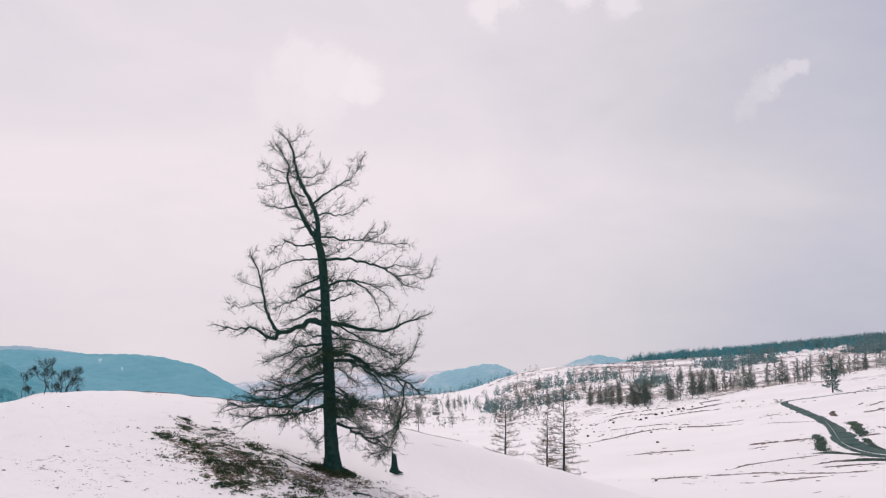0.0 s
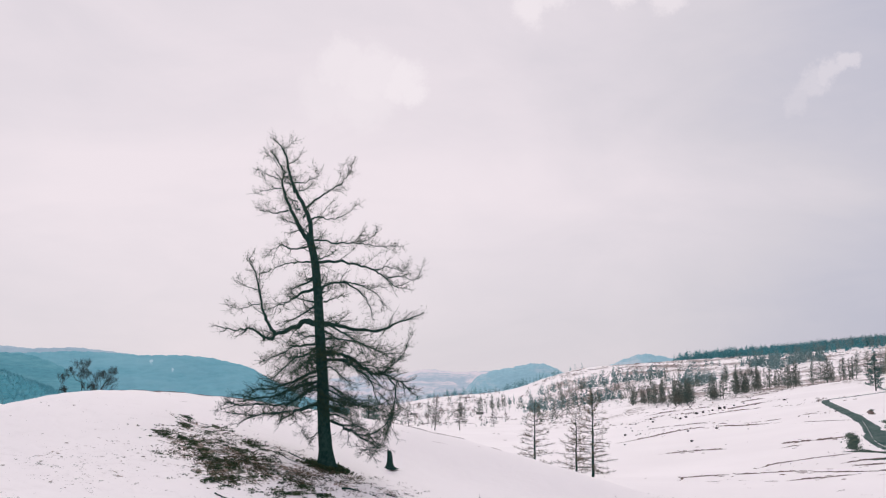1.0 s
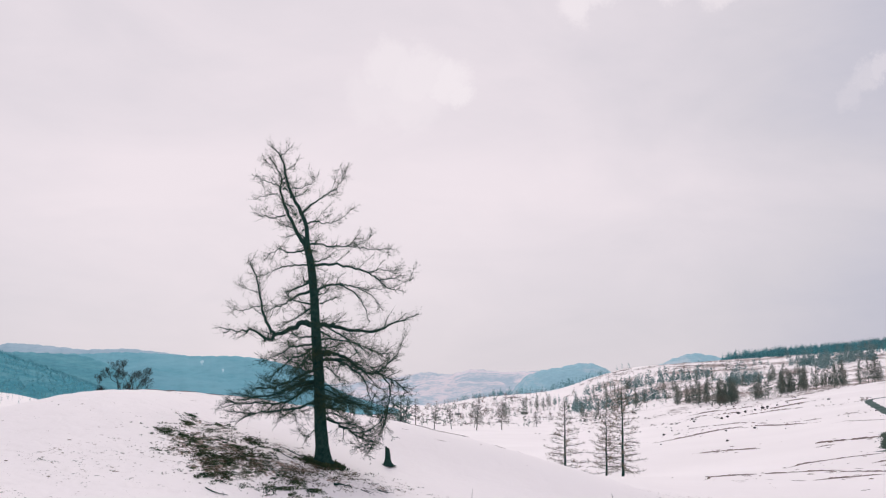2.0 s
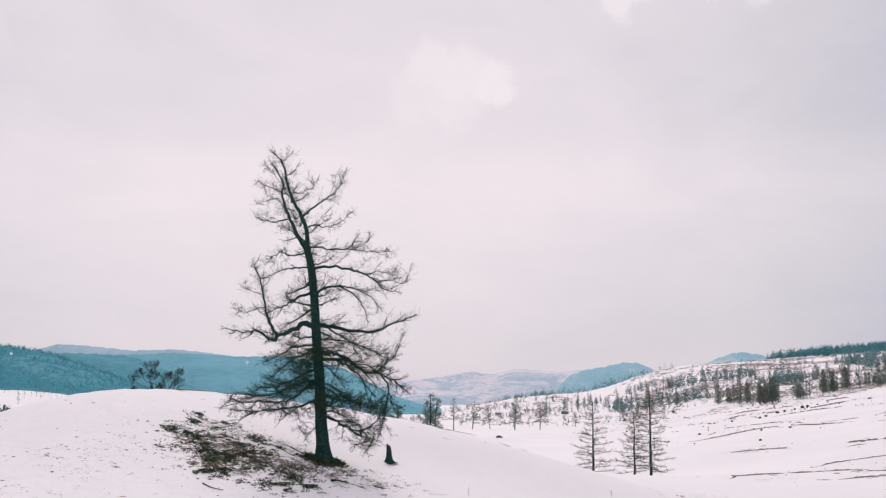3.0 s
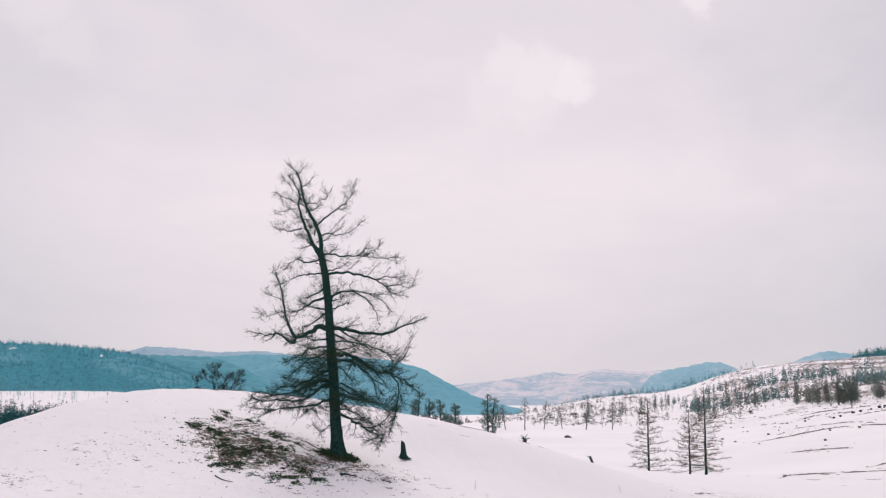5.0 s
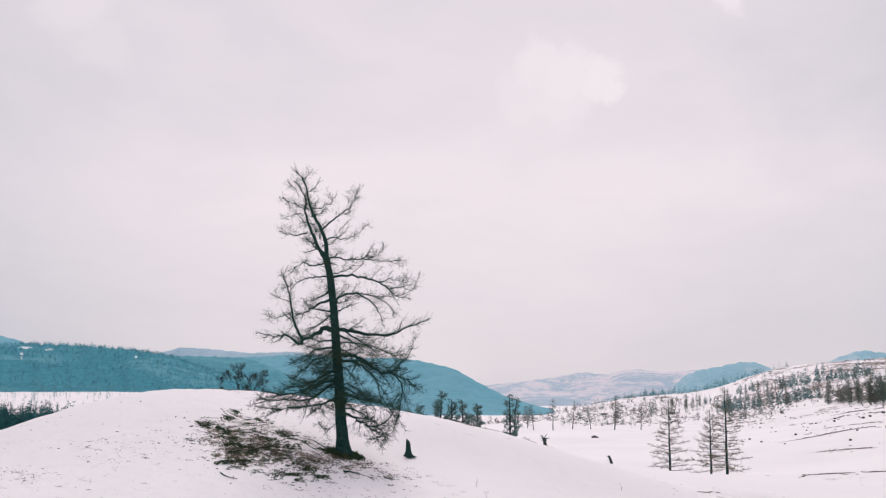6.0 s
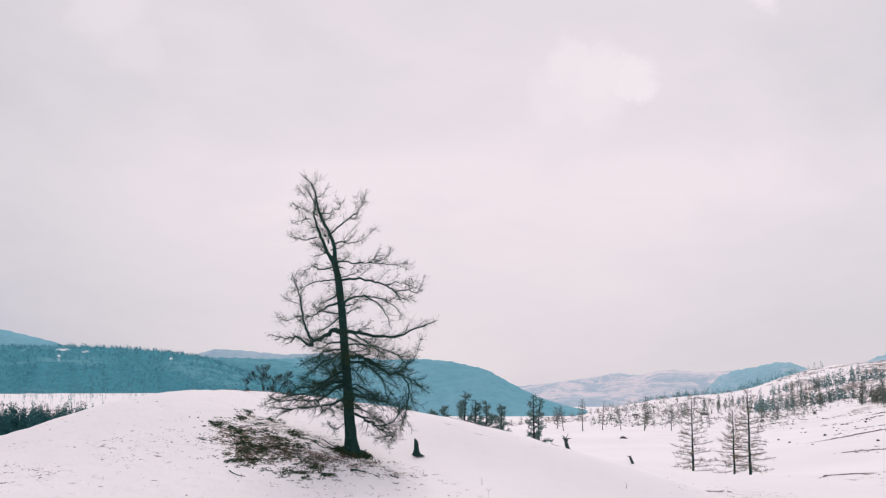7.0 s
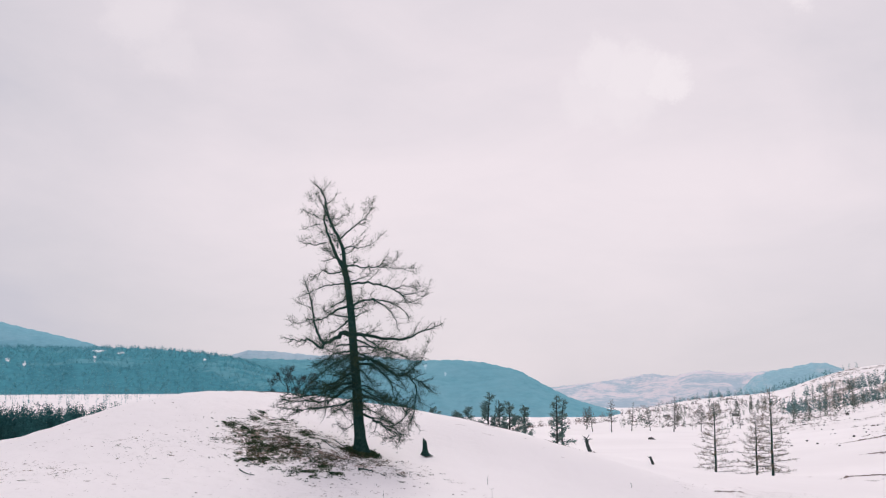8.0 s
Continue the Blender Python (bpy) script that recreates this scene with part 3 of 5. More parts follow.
    limb(0.026, (-0.22, 0.00, 2.95), (0.30, 0.10, 2.66), (0.90, 0.20, 2.40), (1.50, 0.25, 2.24), (2.00, 0.30, 2.05))
    limb(0.022, (-0.22, 0.00, 2.70), (0.35, 0.50, 2.45), (0.90, 0.90, 2.30), (1.40, 1.10, 2.10))
    limb(0.028, (-0.96, 0.00, 9.14), (-0.53, -0.06, 9.48), (-0.07, -0.12, 9.74), (0.31, -0.18, 9.96), (0.54, -0.24, 10.26), (0.65, -0.30, 10.60))
    limb(0.025, (-0.78, 0.00, 8.77), (-0.53, 0.12, 8.84), (-0.16, 0.25, 8.78), (0.28, 0.38, 8.94), (0.80, 0.50, 9.36))
    limb(0.018, (-1.33, 0.00, 10.02), (-1.00, 0.10, 10.05), (-0.65, 0.20, 10.26), (-0.44, 0.30, 10.56))
    limb(0.015, (-1.39, 0.00, 9.71), (-0.94, -0.30, 9.74), (-0.63, -0.60, 9.87))
    limb(0.013, (-1.61, 0.00, 10.64), (-1.33, 0.15, 10.87), (-1.20, 0.30, 11.14))
    limb(0.010, (-1.78, 0.00, 11.17), (-1.53, -0.15, 11.29), (-1.27, -0.30, 11.49))
    limb(0.010, (-1.91, 0.00, 10.56), (-2.13, 0.15, 10.87), (-2.49, 0.30, 11.15))
    limb(0.015, (-1.94, 0.00, 10.17), (-2.38, 0.10, 10.33), (-2.67, 0.20, 10.52), (-2.80, 0.30, 10.50))
    limb(0.013, (-1.85, 0.00, 9.83), (-2.32, 0.30, 9.84), (-2.91, 0.60, 9.74))
    limb(0.022, (-1.57, 0.00, 9.06), (-2.00, -0.13, 8.95), (-2.36, -0.27, 9.00), (-2.60, -0.40, 9.09))
    limb(0.018, (-1.17, 0.00, 8.54), (-1.61, 0.40, 8.75), (-2.06, 0.80, 8.93))
    limb(0.020, (-1.09, 0.00, 8.39), (-1.29, -0.25, 8.31), (-1.46, -0.50, 8.18))
    limb(0.025, (-0.75, 0.00, 8.03), (0.10, 0.08, 7.97), (0.66, 0.16, 7.95), (1.23, 0.24, 7.89), (1.85, 0.32, 7.84), (2.17, 0.40, 7.90))
    limb(0.013, (0.66, 0.25, 7.96), (0.88, 0.28, 8.22), (1.03, 0.30, 8.43))
    limb(0.013, (0.84, 0.30, 7.95), (1.22, 0.40, 8.12), (1.45, 0.50, 8.37))
    limb(0.040, (-0.58, 0.00, 7.25), (-0.01, -0.05, 7.29), (0.83, -0.10, 7.17), (1.40, -0.15, 6.96), (1.78, -0.20, 6.72), (2.16, -0.25, 6.43), (2.72, -0.30, 6.28))
    limb(0.015, (1.40, -0.20, 6.96), (1.88, -0.03, 7.09), (2.39, 0.13, 6.95), (2.53, 0.30, 7.20))
    limb(0.015, (1.78, -0.25, 6.71), (2.35, -0.37, 6.74), (2.83, -0.48, 6.60), (3.09, -0.60, 6.93))
    limb(0.045, (-0.42, 0.00, 6.23), (-0.32, 0.20, 6.49), (0.33, 0.40, 6.61), (1.05, 0.60, 6.08), (1.33, 0.80, 5.22))
    limb(0.025, (0.33, 0.30, 6.62), (0.66, 0.52, 6.59), (1.09, 0.75, 6.42), (1.46, 0.97, 6.19), (1.65, 1.20, 5.88))
    limb(0.015, (0.65, 0.60, 6.60), (1.22, 0.70, 6.46), (1.79, 0.80, 6.49))
    limb(0.025, (-0.32, 0.00, 5.91), (0.05, -0.35, 5.98), (0.52, -0.70, 6.10))
    limb(0.065, (-0.40, 0.00, 5.18), (0.19, 0.40, 5.11), (1.24, 0.80, 4.93), (2.18, 1.20, 5.27), (3.03, 1.60, 5.63))
    limb(0.030, (-0.02, 0.00, 5.07), (0.50, -0.15, 4.75), (0.89, -0.30, 4.50), (1.27, -0.45, 4.34), (1.70, -0.60, 4.28))
    limb(0.065, (-0.23, 0.00, 4.17), (0.31, 0.10, 4.07), (0.79, 0.20, 3.83), (1.30, 0.30, 3.50), (1.86, 0.40, 3.38), (2.17, 0.50, 3.23), (2.61, 0.60, 2.95))
    limb(0.025, (1.66, 0.45, 3.45), (2.09, 0.50, 3.81), (2.41, 0.55, 4.19), (2.64, 0.60, 4.84))
    limb(0.030, (1.85, 0.45, 3.38), (2.09, 0.46, 2.95), (2.09, 0.47, 2.45), (1.93, 0.49, 1.83), (1.70, 0.50, 1.15))
    limb(0.050, (-0.22, 0.00, 3.91), (0.39, -0.18, 3.86), (0.84, -0.36, 3.60), (1.22, -0.54, 3.37), (1.55, -0.72, 2.95), (1.83, -0.90, 2.62))
    limb(0.030, (-0.18, 0.00, 3.91), (0.45, 0.25, 3.92), (1.09, 0.50, 3.75), (1.74, 0.75, 3.66), (2.05, 1.00, 3.95))
    limb(0.045, (-0.06, 0.00, 1.86), (0.37, -0.08, 1.66), (0.75, -0.16, 1.45), (1.25, -0.24, 1.39), (1.84, -0.32, 1.70), (2.13, -0.40, 2.14))
    limb(0.020, (0.75, -0.20, 1.45), (1.19, -0.33, 1.19), (1.75, -0.47, 1.03), (1.12, -0.60, 0.89))
    limb(0.015, (1.25, -0.25, 1.39), (1.61, -0.02, 1.00), (1.31, 0.20, 0.76))
    limb(0.025, (-0.89, 0.00, 7.82), (-1.47, 0.07, 7.73), (-1.75, 0.15, 7.87), (-2.13, 0.22, 7.74), (-2.44, 0.30, 7.50))
    limb(0.025, (-0.76, 0.00, 7.27), (-1.24, -0.10, 7.25), (-1.68, -0.20, 7.16), (-2.03, -0.30, 6.99), (-2.38, -0.40, 6.85))
    limb(0.030, (-0.68, 0.00, 6.68), (-1.07, 0.20, 6.54), (-1.42, 0.40, 6.43), (-1.71, 0.60, 6.12))
    limb(0.040, (-0.67, 0.00, 6.34), (-1.14, -0.20, 6.13), (-1.43, -0.40, 5.89), (-1.76, -0.60, 5.72), (-2.15, -0.80, 5.57))
    limb(0.030, (-0.60, 0.00, 5.78), (-1.06, 0.30, 5.51), (-1.48, 0.60, 5.34), (-2.03, 0.90, 5.06))
    limb(0.080, (-0.53, 0.00, 5.18), (-1.05, 0.31, 5.19), (-1.47, 0.63, 5.05), (-2.16, 0.94, 4.81), (-2.46, 1.26, 4.69), (-3.11, 1.57, 5.03), (-3.62, 1.89, 5.04), (-4.47, 2.20, 5.01))
    limb(0.045, (-2.17, 0.90, 4.83), (-2.49, 1.02, 5.26), (-2.70, 1.13, 5.78), (-2.84, 1.25, 6.38), (-2.97, 1.37, 6.98), (-3.21, 1.48, 7.44), (-3.33, 1.60, 7.65))
    limb(0.015, (-2.78, 1.30, 5.95), (-3.29, 1.37, 5.80), (-3.69, 1.43, 5.76), (-4.10, 1.50, 5.90))
    limb(0.013, (-2.86, 1.40, 6.41), (-3.33, 1.45, 6.53), (-3.73, 1.50, 6.71))
    limb(0.035, (-0.51, 0.00, 4.47), (-1.09, 0.14, 4.41), (-1.48, 0.28, 4.34), (-1.80, 0.42, 4.15), (-2.32, 0.56, 3.96), (-2.72, 0.70, 3.85))
    limb(0.040, (-0.53, 0.00, 4.32), (-0.97, -0.15, 4.05), (-1.31, -0.30, 3.90), (-1.65, -0.45, 3.53), (-2.06, -0.60, 3.21))
    limb(0.045, (-0.49, 0.00, 3.58), (-0.99, 0.18, 3.35), (-1.46, 0.36, 3.16), (-2.10, 0.54, 2.92), (-2.70, 0.72, 2.91), (-3.16, 0.90, 2.77))
    limb(0.045, (-0.48, 0.00, 3.13), (-0.94, -0.18, 3.08), (-1.35, -0.36, 2.93), (-1.80, -0.54, 2.67), (-2.39, -0.72, 2.62), (-3.08, -0.90, 2.67))
    limb(0.050, (-0.50, 0.00, 3.04), (-0.95, -0.07, 2.80), (-1.25, -0.13, 2.52), (-1.66, -0.20, 2.38), (-2.27, -0.27, 2.37), (-3.05, -0.33, 2.37), (-3.59, -0.40, 2.47))
    limb(0.040, (-0.47, 0.00, 2.49), (-0.91, -0.22, 2.26), (-1.32, -0.44, 2.17), (-2.07, -0.66, 2.08), (-2.63, -0.88, 2.03), (-3.38, -1.10, 2.13))
    limb(0.020, (-0.41, 0.00, 1.47), (-0.69, -0.40, 1.27), (-0.80, -0.80, 1.35))
    # boughs that reach towards and away from the walk, seen end on
    for i in range(28):
        h = 2.2 + 8.2 * (i + 0.5) / 28
        u = float(np.interp(h, (0, 1.34, 2.81, 5.4, 8.2, 10.4), (-0.05, -0.16, -0.29, -0.46, -0.84, -1.65)))
        w = rng.choice((-1, 1)) * rng.uniform(0.9, 2.2)
        reach = rng.uniform(0.7, 1.0) * (2.9 - 0.2 * h)
        sag = rng.uniform(-0.35, 0.1) if h < 6 else rng.uniform(0, 0.35)
        c, q = math.sin(w * 0.35) * 0.75, (1 if i % 2 else -1)
        limb(0.048 - 0.003 * h, (u, 0, h), (u + c * reach * 0.35, q * reach * 0.35, h + sag * 0.5), (u + c * reach * 0.7, q * reach * 0.7, h + sag), (u + c * reach, q * reach, h + sag + 0.22))
    for i in range(9):
        h = 1.9 + 2.9 * (i + 0.5) / 9
        w = i * 2.4 + rng.uniform(-0.4, 0.4)
        reach = rng.uniform(1.3, 2.5)
        c, q = math.cos(w), math.sin(w)
        limb(0.03, (-0.2 - 0.05 * h, 0, h), (c * reach * 0.35 - 0.3, q * reach * 0.35, h - 0.05), (c * reach * 0.7 - 0.3, q * reach * 0.7, h - 0.3), (c * reach - 0.3, q * reach, h - 0.55))
    ob = twigs.make("crown", TWIG, root, "fine brown leafless twigs")
    ob["kind"] = "stuff"


build_old_larch()


def crown_part(soup, name, mat, parent, label=""):
    ob = soup.make(name, mat, parent, label)
    ob["kind"] = "stuff"
    return ob


def rng_lean(i):
    """A small lean, different for each tree."""
    return 0.9 * math.sin(i * 2.3)


def young_larch(height, spread, seed, label, x, y, tiers=26, lean=0.0, bark=BARE, twig=TWIG_PALE, first=0.06, name="young_larch", group="larches in the hollow", stout=1.0):
    """A slim leafless larch: straight trunk, whorls of slender branches, fine twigs."""
    rng = random.Random(seed)
    root = new(name)
    root.location = at_land(x, y, -0.1)
    tagged(root, label, "tree", group)
    s = Soup()
    n = 12
    trunk = [Vector((lean * i / n + rng.gauss(0, 0.02), rng.gauss(0, 0.02), height * i / n)) for i in range(n + 1)]
    s.tube(trunk, [0.016 * height * (1 - 0.93 * i / n) + 0.012 for i in range(n + 1)], 7)
    s.make("trunk", bark, root)
    t = Soup()
    for i in range(tiers):
        f = first + (0.97 - first) * (i + rng.random()) / tiers
        p = trunk[0].lerp(trunk[-1], f)
        reach = 1.12 * spread * (1 - f) ** 0.8 * rng.uniform(0.55, 1.1) * (0.75 + 0.25 * min(1, f * 4)) + 0.15
        w = i * 2.4 + rng.uniform(-0.5, 0.5)
        out = Vector((math.cos(w), math.sin(w), 0))
        tilt = rng.uniform(-0.2, 0.12) + 0.4 * f
        line = [p, p + out * reach * 0.5 + Vector((0, 0, tilt * reach * 0.5)), p + out * reach + Vector((0, 0, tilt * reach))]
        b = Soup()
        line = smooth_line(jittered(line, 0.04, rng), 2)
        b.tube(line, [0.025 * stout * (1 - 0.7 * k / (len(line) - 1)) * (0.6 + 0.4 * reach / spread) for k in range(len(line))], 4)
        b.make("branch", bark, root)
        dress(t, line, rng, 15.0 if stout == 1 else 9.0, 0.62, 0.0125 * stout, 0.08, 6 if stout == 1 else 4, 0.04)
    crown_part(t, "crown", twig, root)
    return root


def spreading_tree(name, height, seed, label, x, y, mat, forks=4, fine=0.02, group="", thick=0.02, wide=0.75, bole=0.36, stems=1):
    """A tree that forks again and again into a crooked, see-through crown."""
    rng = random.Random(seed)
    root = new(name)
    root.location = at_land(x, y, -0.15)
    tagged(root, label, "tree", group)
    t, b = Soup(), Soup()

    def grow(p, d, length, r, level):
        steps = 4
        pts = [p]
        for _ in range(steps):
            d = (d + Vector((rng.gauss(0, 0.09), rng.gauss(0, 0.09), rng.gauss(0.04, 0.08)))).normalized()
            p = p + d * length / steps
            pts.append(p)
        (t if level < 2 else b).tube(pts, [max(r * (1 - 0.45 * i / steps), fine * 0.6) for i in range(steps + 1)], 6 if level < 2 else 3, level < 2)
        if level >= forks:
            dress(b, pts, rng, 4.5 / length ** 0.5, 0.5 * length + 0.1, fine * 0.5, 0.1, 2, 0.05)
            return
        for q in range(rng.choice((2, 3)) + (1 if level >= 2 else 0)):
            start = pts[rng.randrange(2, len(pts))] if q else pts[-1]
            k = (d + Vector((rng.gauss(0, wide), rng.gauss(0, wide), rng.gauss(0.15, 0.4)))).normalized()
            grow(start, k, length * rng.uniform(0.6, 0.85), r * rng.uniform(0.45, 0.65), level + 1)

    for _ in range(stems):
        splay = 0.08 if stems == 1 else 0.38
        grow(Vector((rng.gauss(0, splay * 0.2), rng.gauss(0, splay * 0.2), 0)), Vector((rng.gauss(0, splay), rng.gauss(0, splay), 1)), height * bole * rng.uniform(0.8, 1.1), height * thick, 0)
    top = max(v.z for s in (t, b) for v in s.v)
    for s in (t, b):
        s.v = [v * (height / top) for v in s.v]
        s.wires = [tuple(c * (height / top) for c in w) for w in s.wires]
    t.make("trunk", mat, root)
    crown_part(b, "crown", mat, root)
    return root


def feather(soup, p, h, w, g, n, bare=0.08, rise=0.25, slim=0.26):
    """A far conifer or larch: a stem and many narrow sprays, thinning out to an uneven outline."""
    soup.wire(p, (p[0] + g.normal(0, 0.02) * h, p[1], p[2] + h * 0.97), h * 0.009, h * 0.002)
    f = bare + (0.98 - bare) * g.random(n) ** 0.85
    a = g.uniform(0, 6.283, n)
    reach = w * (1.02 - f) ** 0.8 * g.uniform(0.35, 1.15, n) + 0.02 * h
    c, s, up = np.cos(a), np.sin(a), rise * g.normal(1, 0.8, n)
    start = g.uniform(0.0, 0.35, n) * reach
    far = np.sqrt(1 + up * up)
    tilt = g.normal(0, 0.7, n)
    soup.blades += np.stack([p[0] + c * start, p[1] + s * start, p[2] + h * f, c / far, s / far, up / far, -s, c, tilt, reach, np.full(n, slim)], 1).tolist()


def thin_larch(soup, p, h, w, rng, limbs=18, r=0.03, bushy=3):
    """A leafless larch for the slopes: stem, bristling branches, fine twigs."""
    soup.tube([p, p + Vector((rng.gauss(0, 0.02) * h, 0, h * 0.5)), p + Vector((rng.gauss(0, 0.03) * h, 0, h))], [h * 0.014, h * 0.009, 0.02], 4, False)
    for i in range(limbs):
        f = 0.12 + 0.85 * (i + rng.random()) / limbs
        a = rng.uniform(0, 6.28)
        q = w * (1 - f) ** 0.7 * rng.uniform(0.5, 1.15) + 0.15
        s = p + Vector((0, 0, h * f))
        e = s + Vector((q * math.cos(a), q * math.sin(a), rng.uniform(-0.05, 0.4) * q))
        m = s.lerp(e, 0.55) + Vector((0, 0, -0.06 * q))
        soup.wire(s, m, r, r * 0.8)
        soup.wire(m, e, r * 0.8, r * 0.4)
        for _ in range(bushy):
            c = s.lerp(e, rng.uniform(0.2, 1))
            d = (e - s).normalized() * 0.6 + Vector((rng.gauss(0, 0.6), rng.gauss(0, 0.6), rng.gauss(0.35, 0.5)))
            soup.wire(c, c + d.normalized() * (q * rng.uniform(0.2, 0.5) + 0.15), r * 0.6, r * 0.25)


def ragged_pine(height, spread, seed, label, x, y, tiers=20, name="pine_tree", group="pines behind the knoll", low=0.22):
    """An open, wind-worn pine: bent trunk, uneven branches with sprays of needles."""
    rng = random.Random(seed)
    root = new(name)
    root.location = at_land(x, y, -0.15)
    tagged(root, label, "tree", group)
    s, n = Soup(), 8
    bend = rng.uniform(-0.3, 0.3)
    trunk = [Vector((bend * math.sin(3 * i / n), rng.gauss(0, 0.03), height * i / n)) for i in range(n + 1)]
    s.tube(trunk, [0.018 * height * (1 - 0.85 * i / n) + 0.02 for i in range(n + 1)], 7)
    s.make("trunk", BARE, root)
    t, leaves = Soup(), Soup()
    for i in range(tiers):
        f = low + (0.98 - low) * (i + rng.random()) / tiers
        k = f * n
        p = trunk[int(k)].lerp(trunk[min(int(k) + 1, n)], k - int(k))
        reach = 1.6 * spread * (1.05 - f) ** 0.7 * rng.uniform(0.4, 1.1)
        w = rng.uniform(0, 6.28)
        way = Vector((math.cos(w), math.sin(w), rng.uniform(-0.1, 0.7)))
        pts = sprout(t, p, way, reach, 0.045, rng, 0.2, 4, 0.05, 4)
        for _ in range(int(16 + 52 * reach)):
            q = rng.uniform(0.25, 1.0) * 4
            a = min(int(q), 3)
            c = pts[a].lerp(pts[a + 1], q - a) + Vector((rng.gauss(0, 0.12), rng.gauss(0, 0.12), rng.gauss(0.03, 0.1)))
            leaves.leaf(c, (way + Vector((rng.gauss(0, 0.8), rng.gauss(0, 0.8), rng.gauss(0.2, 0.5)))).normalized(), Vector((rng.gauss(0, 1), rng.gauss(0, 1), rng.gauss(0, 0.7))).normalized(), rng.uniform(0.16, 0.40), 0.11)
    crown_part(t, "bough", BARE, root)
    crown_part(leaves, "crown", NEEDLE, root)


# the hollow beyond the knoll
young_larch(9.3, 3.0, 11, "slim leafless larch standing in snow", 12.6, 110.0, 66, bark=BARK)
young_larch(7.0, 2.5, 12, "smaller leafless larch beside its taller neighbour", 11.0, 111.5, 52, bark=BARK)
young_larch(8.1, 2.6, 13, "slim leafless larch alone in the snowy hollow", 6.7, 113.0, 56, bark=BARK)
for i, (x, y, h, w) in enumerate(((-11.9, 119.0, 8.2, 1.3), (-11.2, 120.0, 7.6, 1.4), (-19.6, 117, 8.1, 1.7), (-18.9, 118.5, 7.2, 1.5), (-17.0, 116, 7.1, 1.6), (-15.4, 117, 6.7, 1.5), (-22.6, 118, 6.3, 1.4), (-23.8, 117, 5.8, 1.3), (-24.6, 121, 5.6, 1.4), (-27.4, 119, 6.2, 1.6), (-29.5, 121, 5.4, 1.5))):
    ragged_pine(h, w, 30 + i, ("dark thin-crowned tree at the edge of the knoll", "dark ragged pine rising behind the snowy knoll")[i > 1], x, y, 36 if i > 1 else 26)
for i, (x, y, h, k) in enumerate(((-29.9, 286, 9.2, 0), (-26.0, 298, 8.4, 1), (-22.1, 311, 6.8, 0), (-13.3, 288.5, 9.9, 2), (-6.9, 301.5, 7.8, 2), (-37.5, 300, 7.5, 0), (-41.0, 310, 6.5, 1), (24.3, 365, 6.0, 1), (3.0, 330, 5.0, 1), (-16.5, 330, 6.0, 1), (-44.0, 330, 7.0, 0))):
    young_larch(h, (2.5, 1.6, 2.7)[k], 50 + i, "lone bare dark tree on the snowy valley floor", x, y, (40, 32, 54)[k], rng_lean(i), VALLEY_WOOD, VALLEY_WOOD, (0.3, 0.2, 0.25)[k], "valley_tree", "lone trees in the valley", 2.4)
for i, (x, y, h) in enumerate(((-5.6, 104, 1.6), (-7.0, 108, 2.1), (-3.2, 112, 1.4))):
    spreading_tree("dry_bush", h, 95 + i, "leafless dry bush in the snowy hollow", x, y, TWIG_PALE, 4, 0.015, "dry bushes", 0.012, 0.9, 0.15)
# bare trees on the back of the knoll
for i, (x, y, h, stems, wide, bole, forks) in enumerate(((-38.2, 95.5, 2.7, 1, 0.45, 0.40, 5), (-36.3, 95.8, 3.5, 1, 0.5, 0.36, 6), (-34.3, 95.0, 3.6, 3, 0.42, 0.30, 5), (-35.3, 95.2, 1.5, 4, 0.5, 0.25, 4), (-33.0, 95.5, 1.2, 4, 0.5, 0.25, 4), (-37.6, 95.3, 1.3, 3, 0.5, 0.25, 4))):
    spreading_tree("bare_tree", h, 70 + i, ("bare crooked broadleaf tree on the snowy crest", "low leafless bush beside the crest trees")[h < 2], x, y, BARE, forks, 0.010, "bare trees on the crest", 0.016 if h > 2 else 0.008, wide, bole, stems)


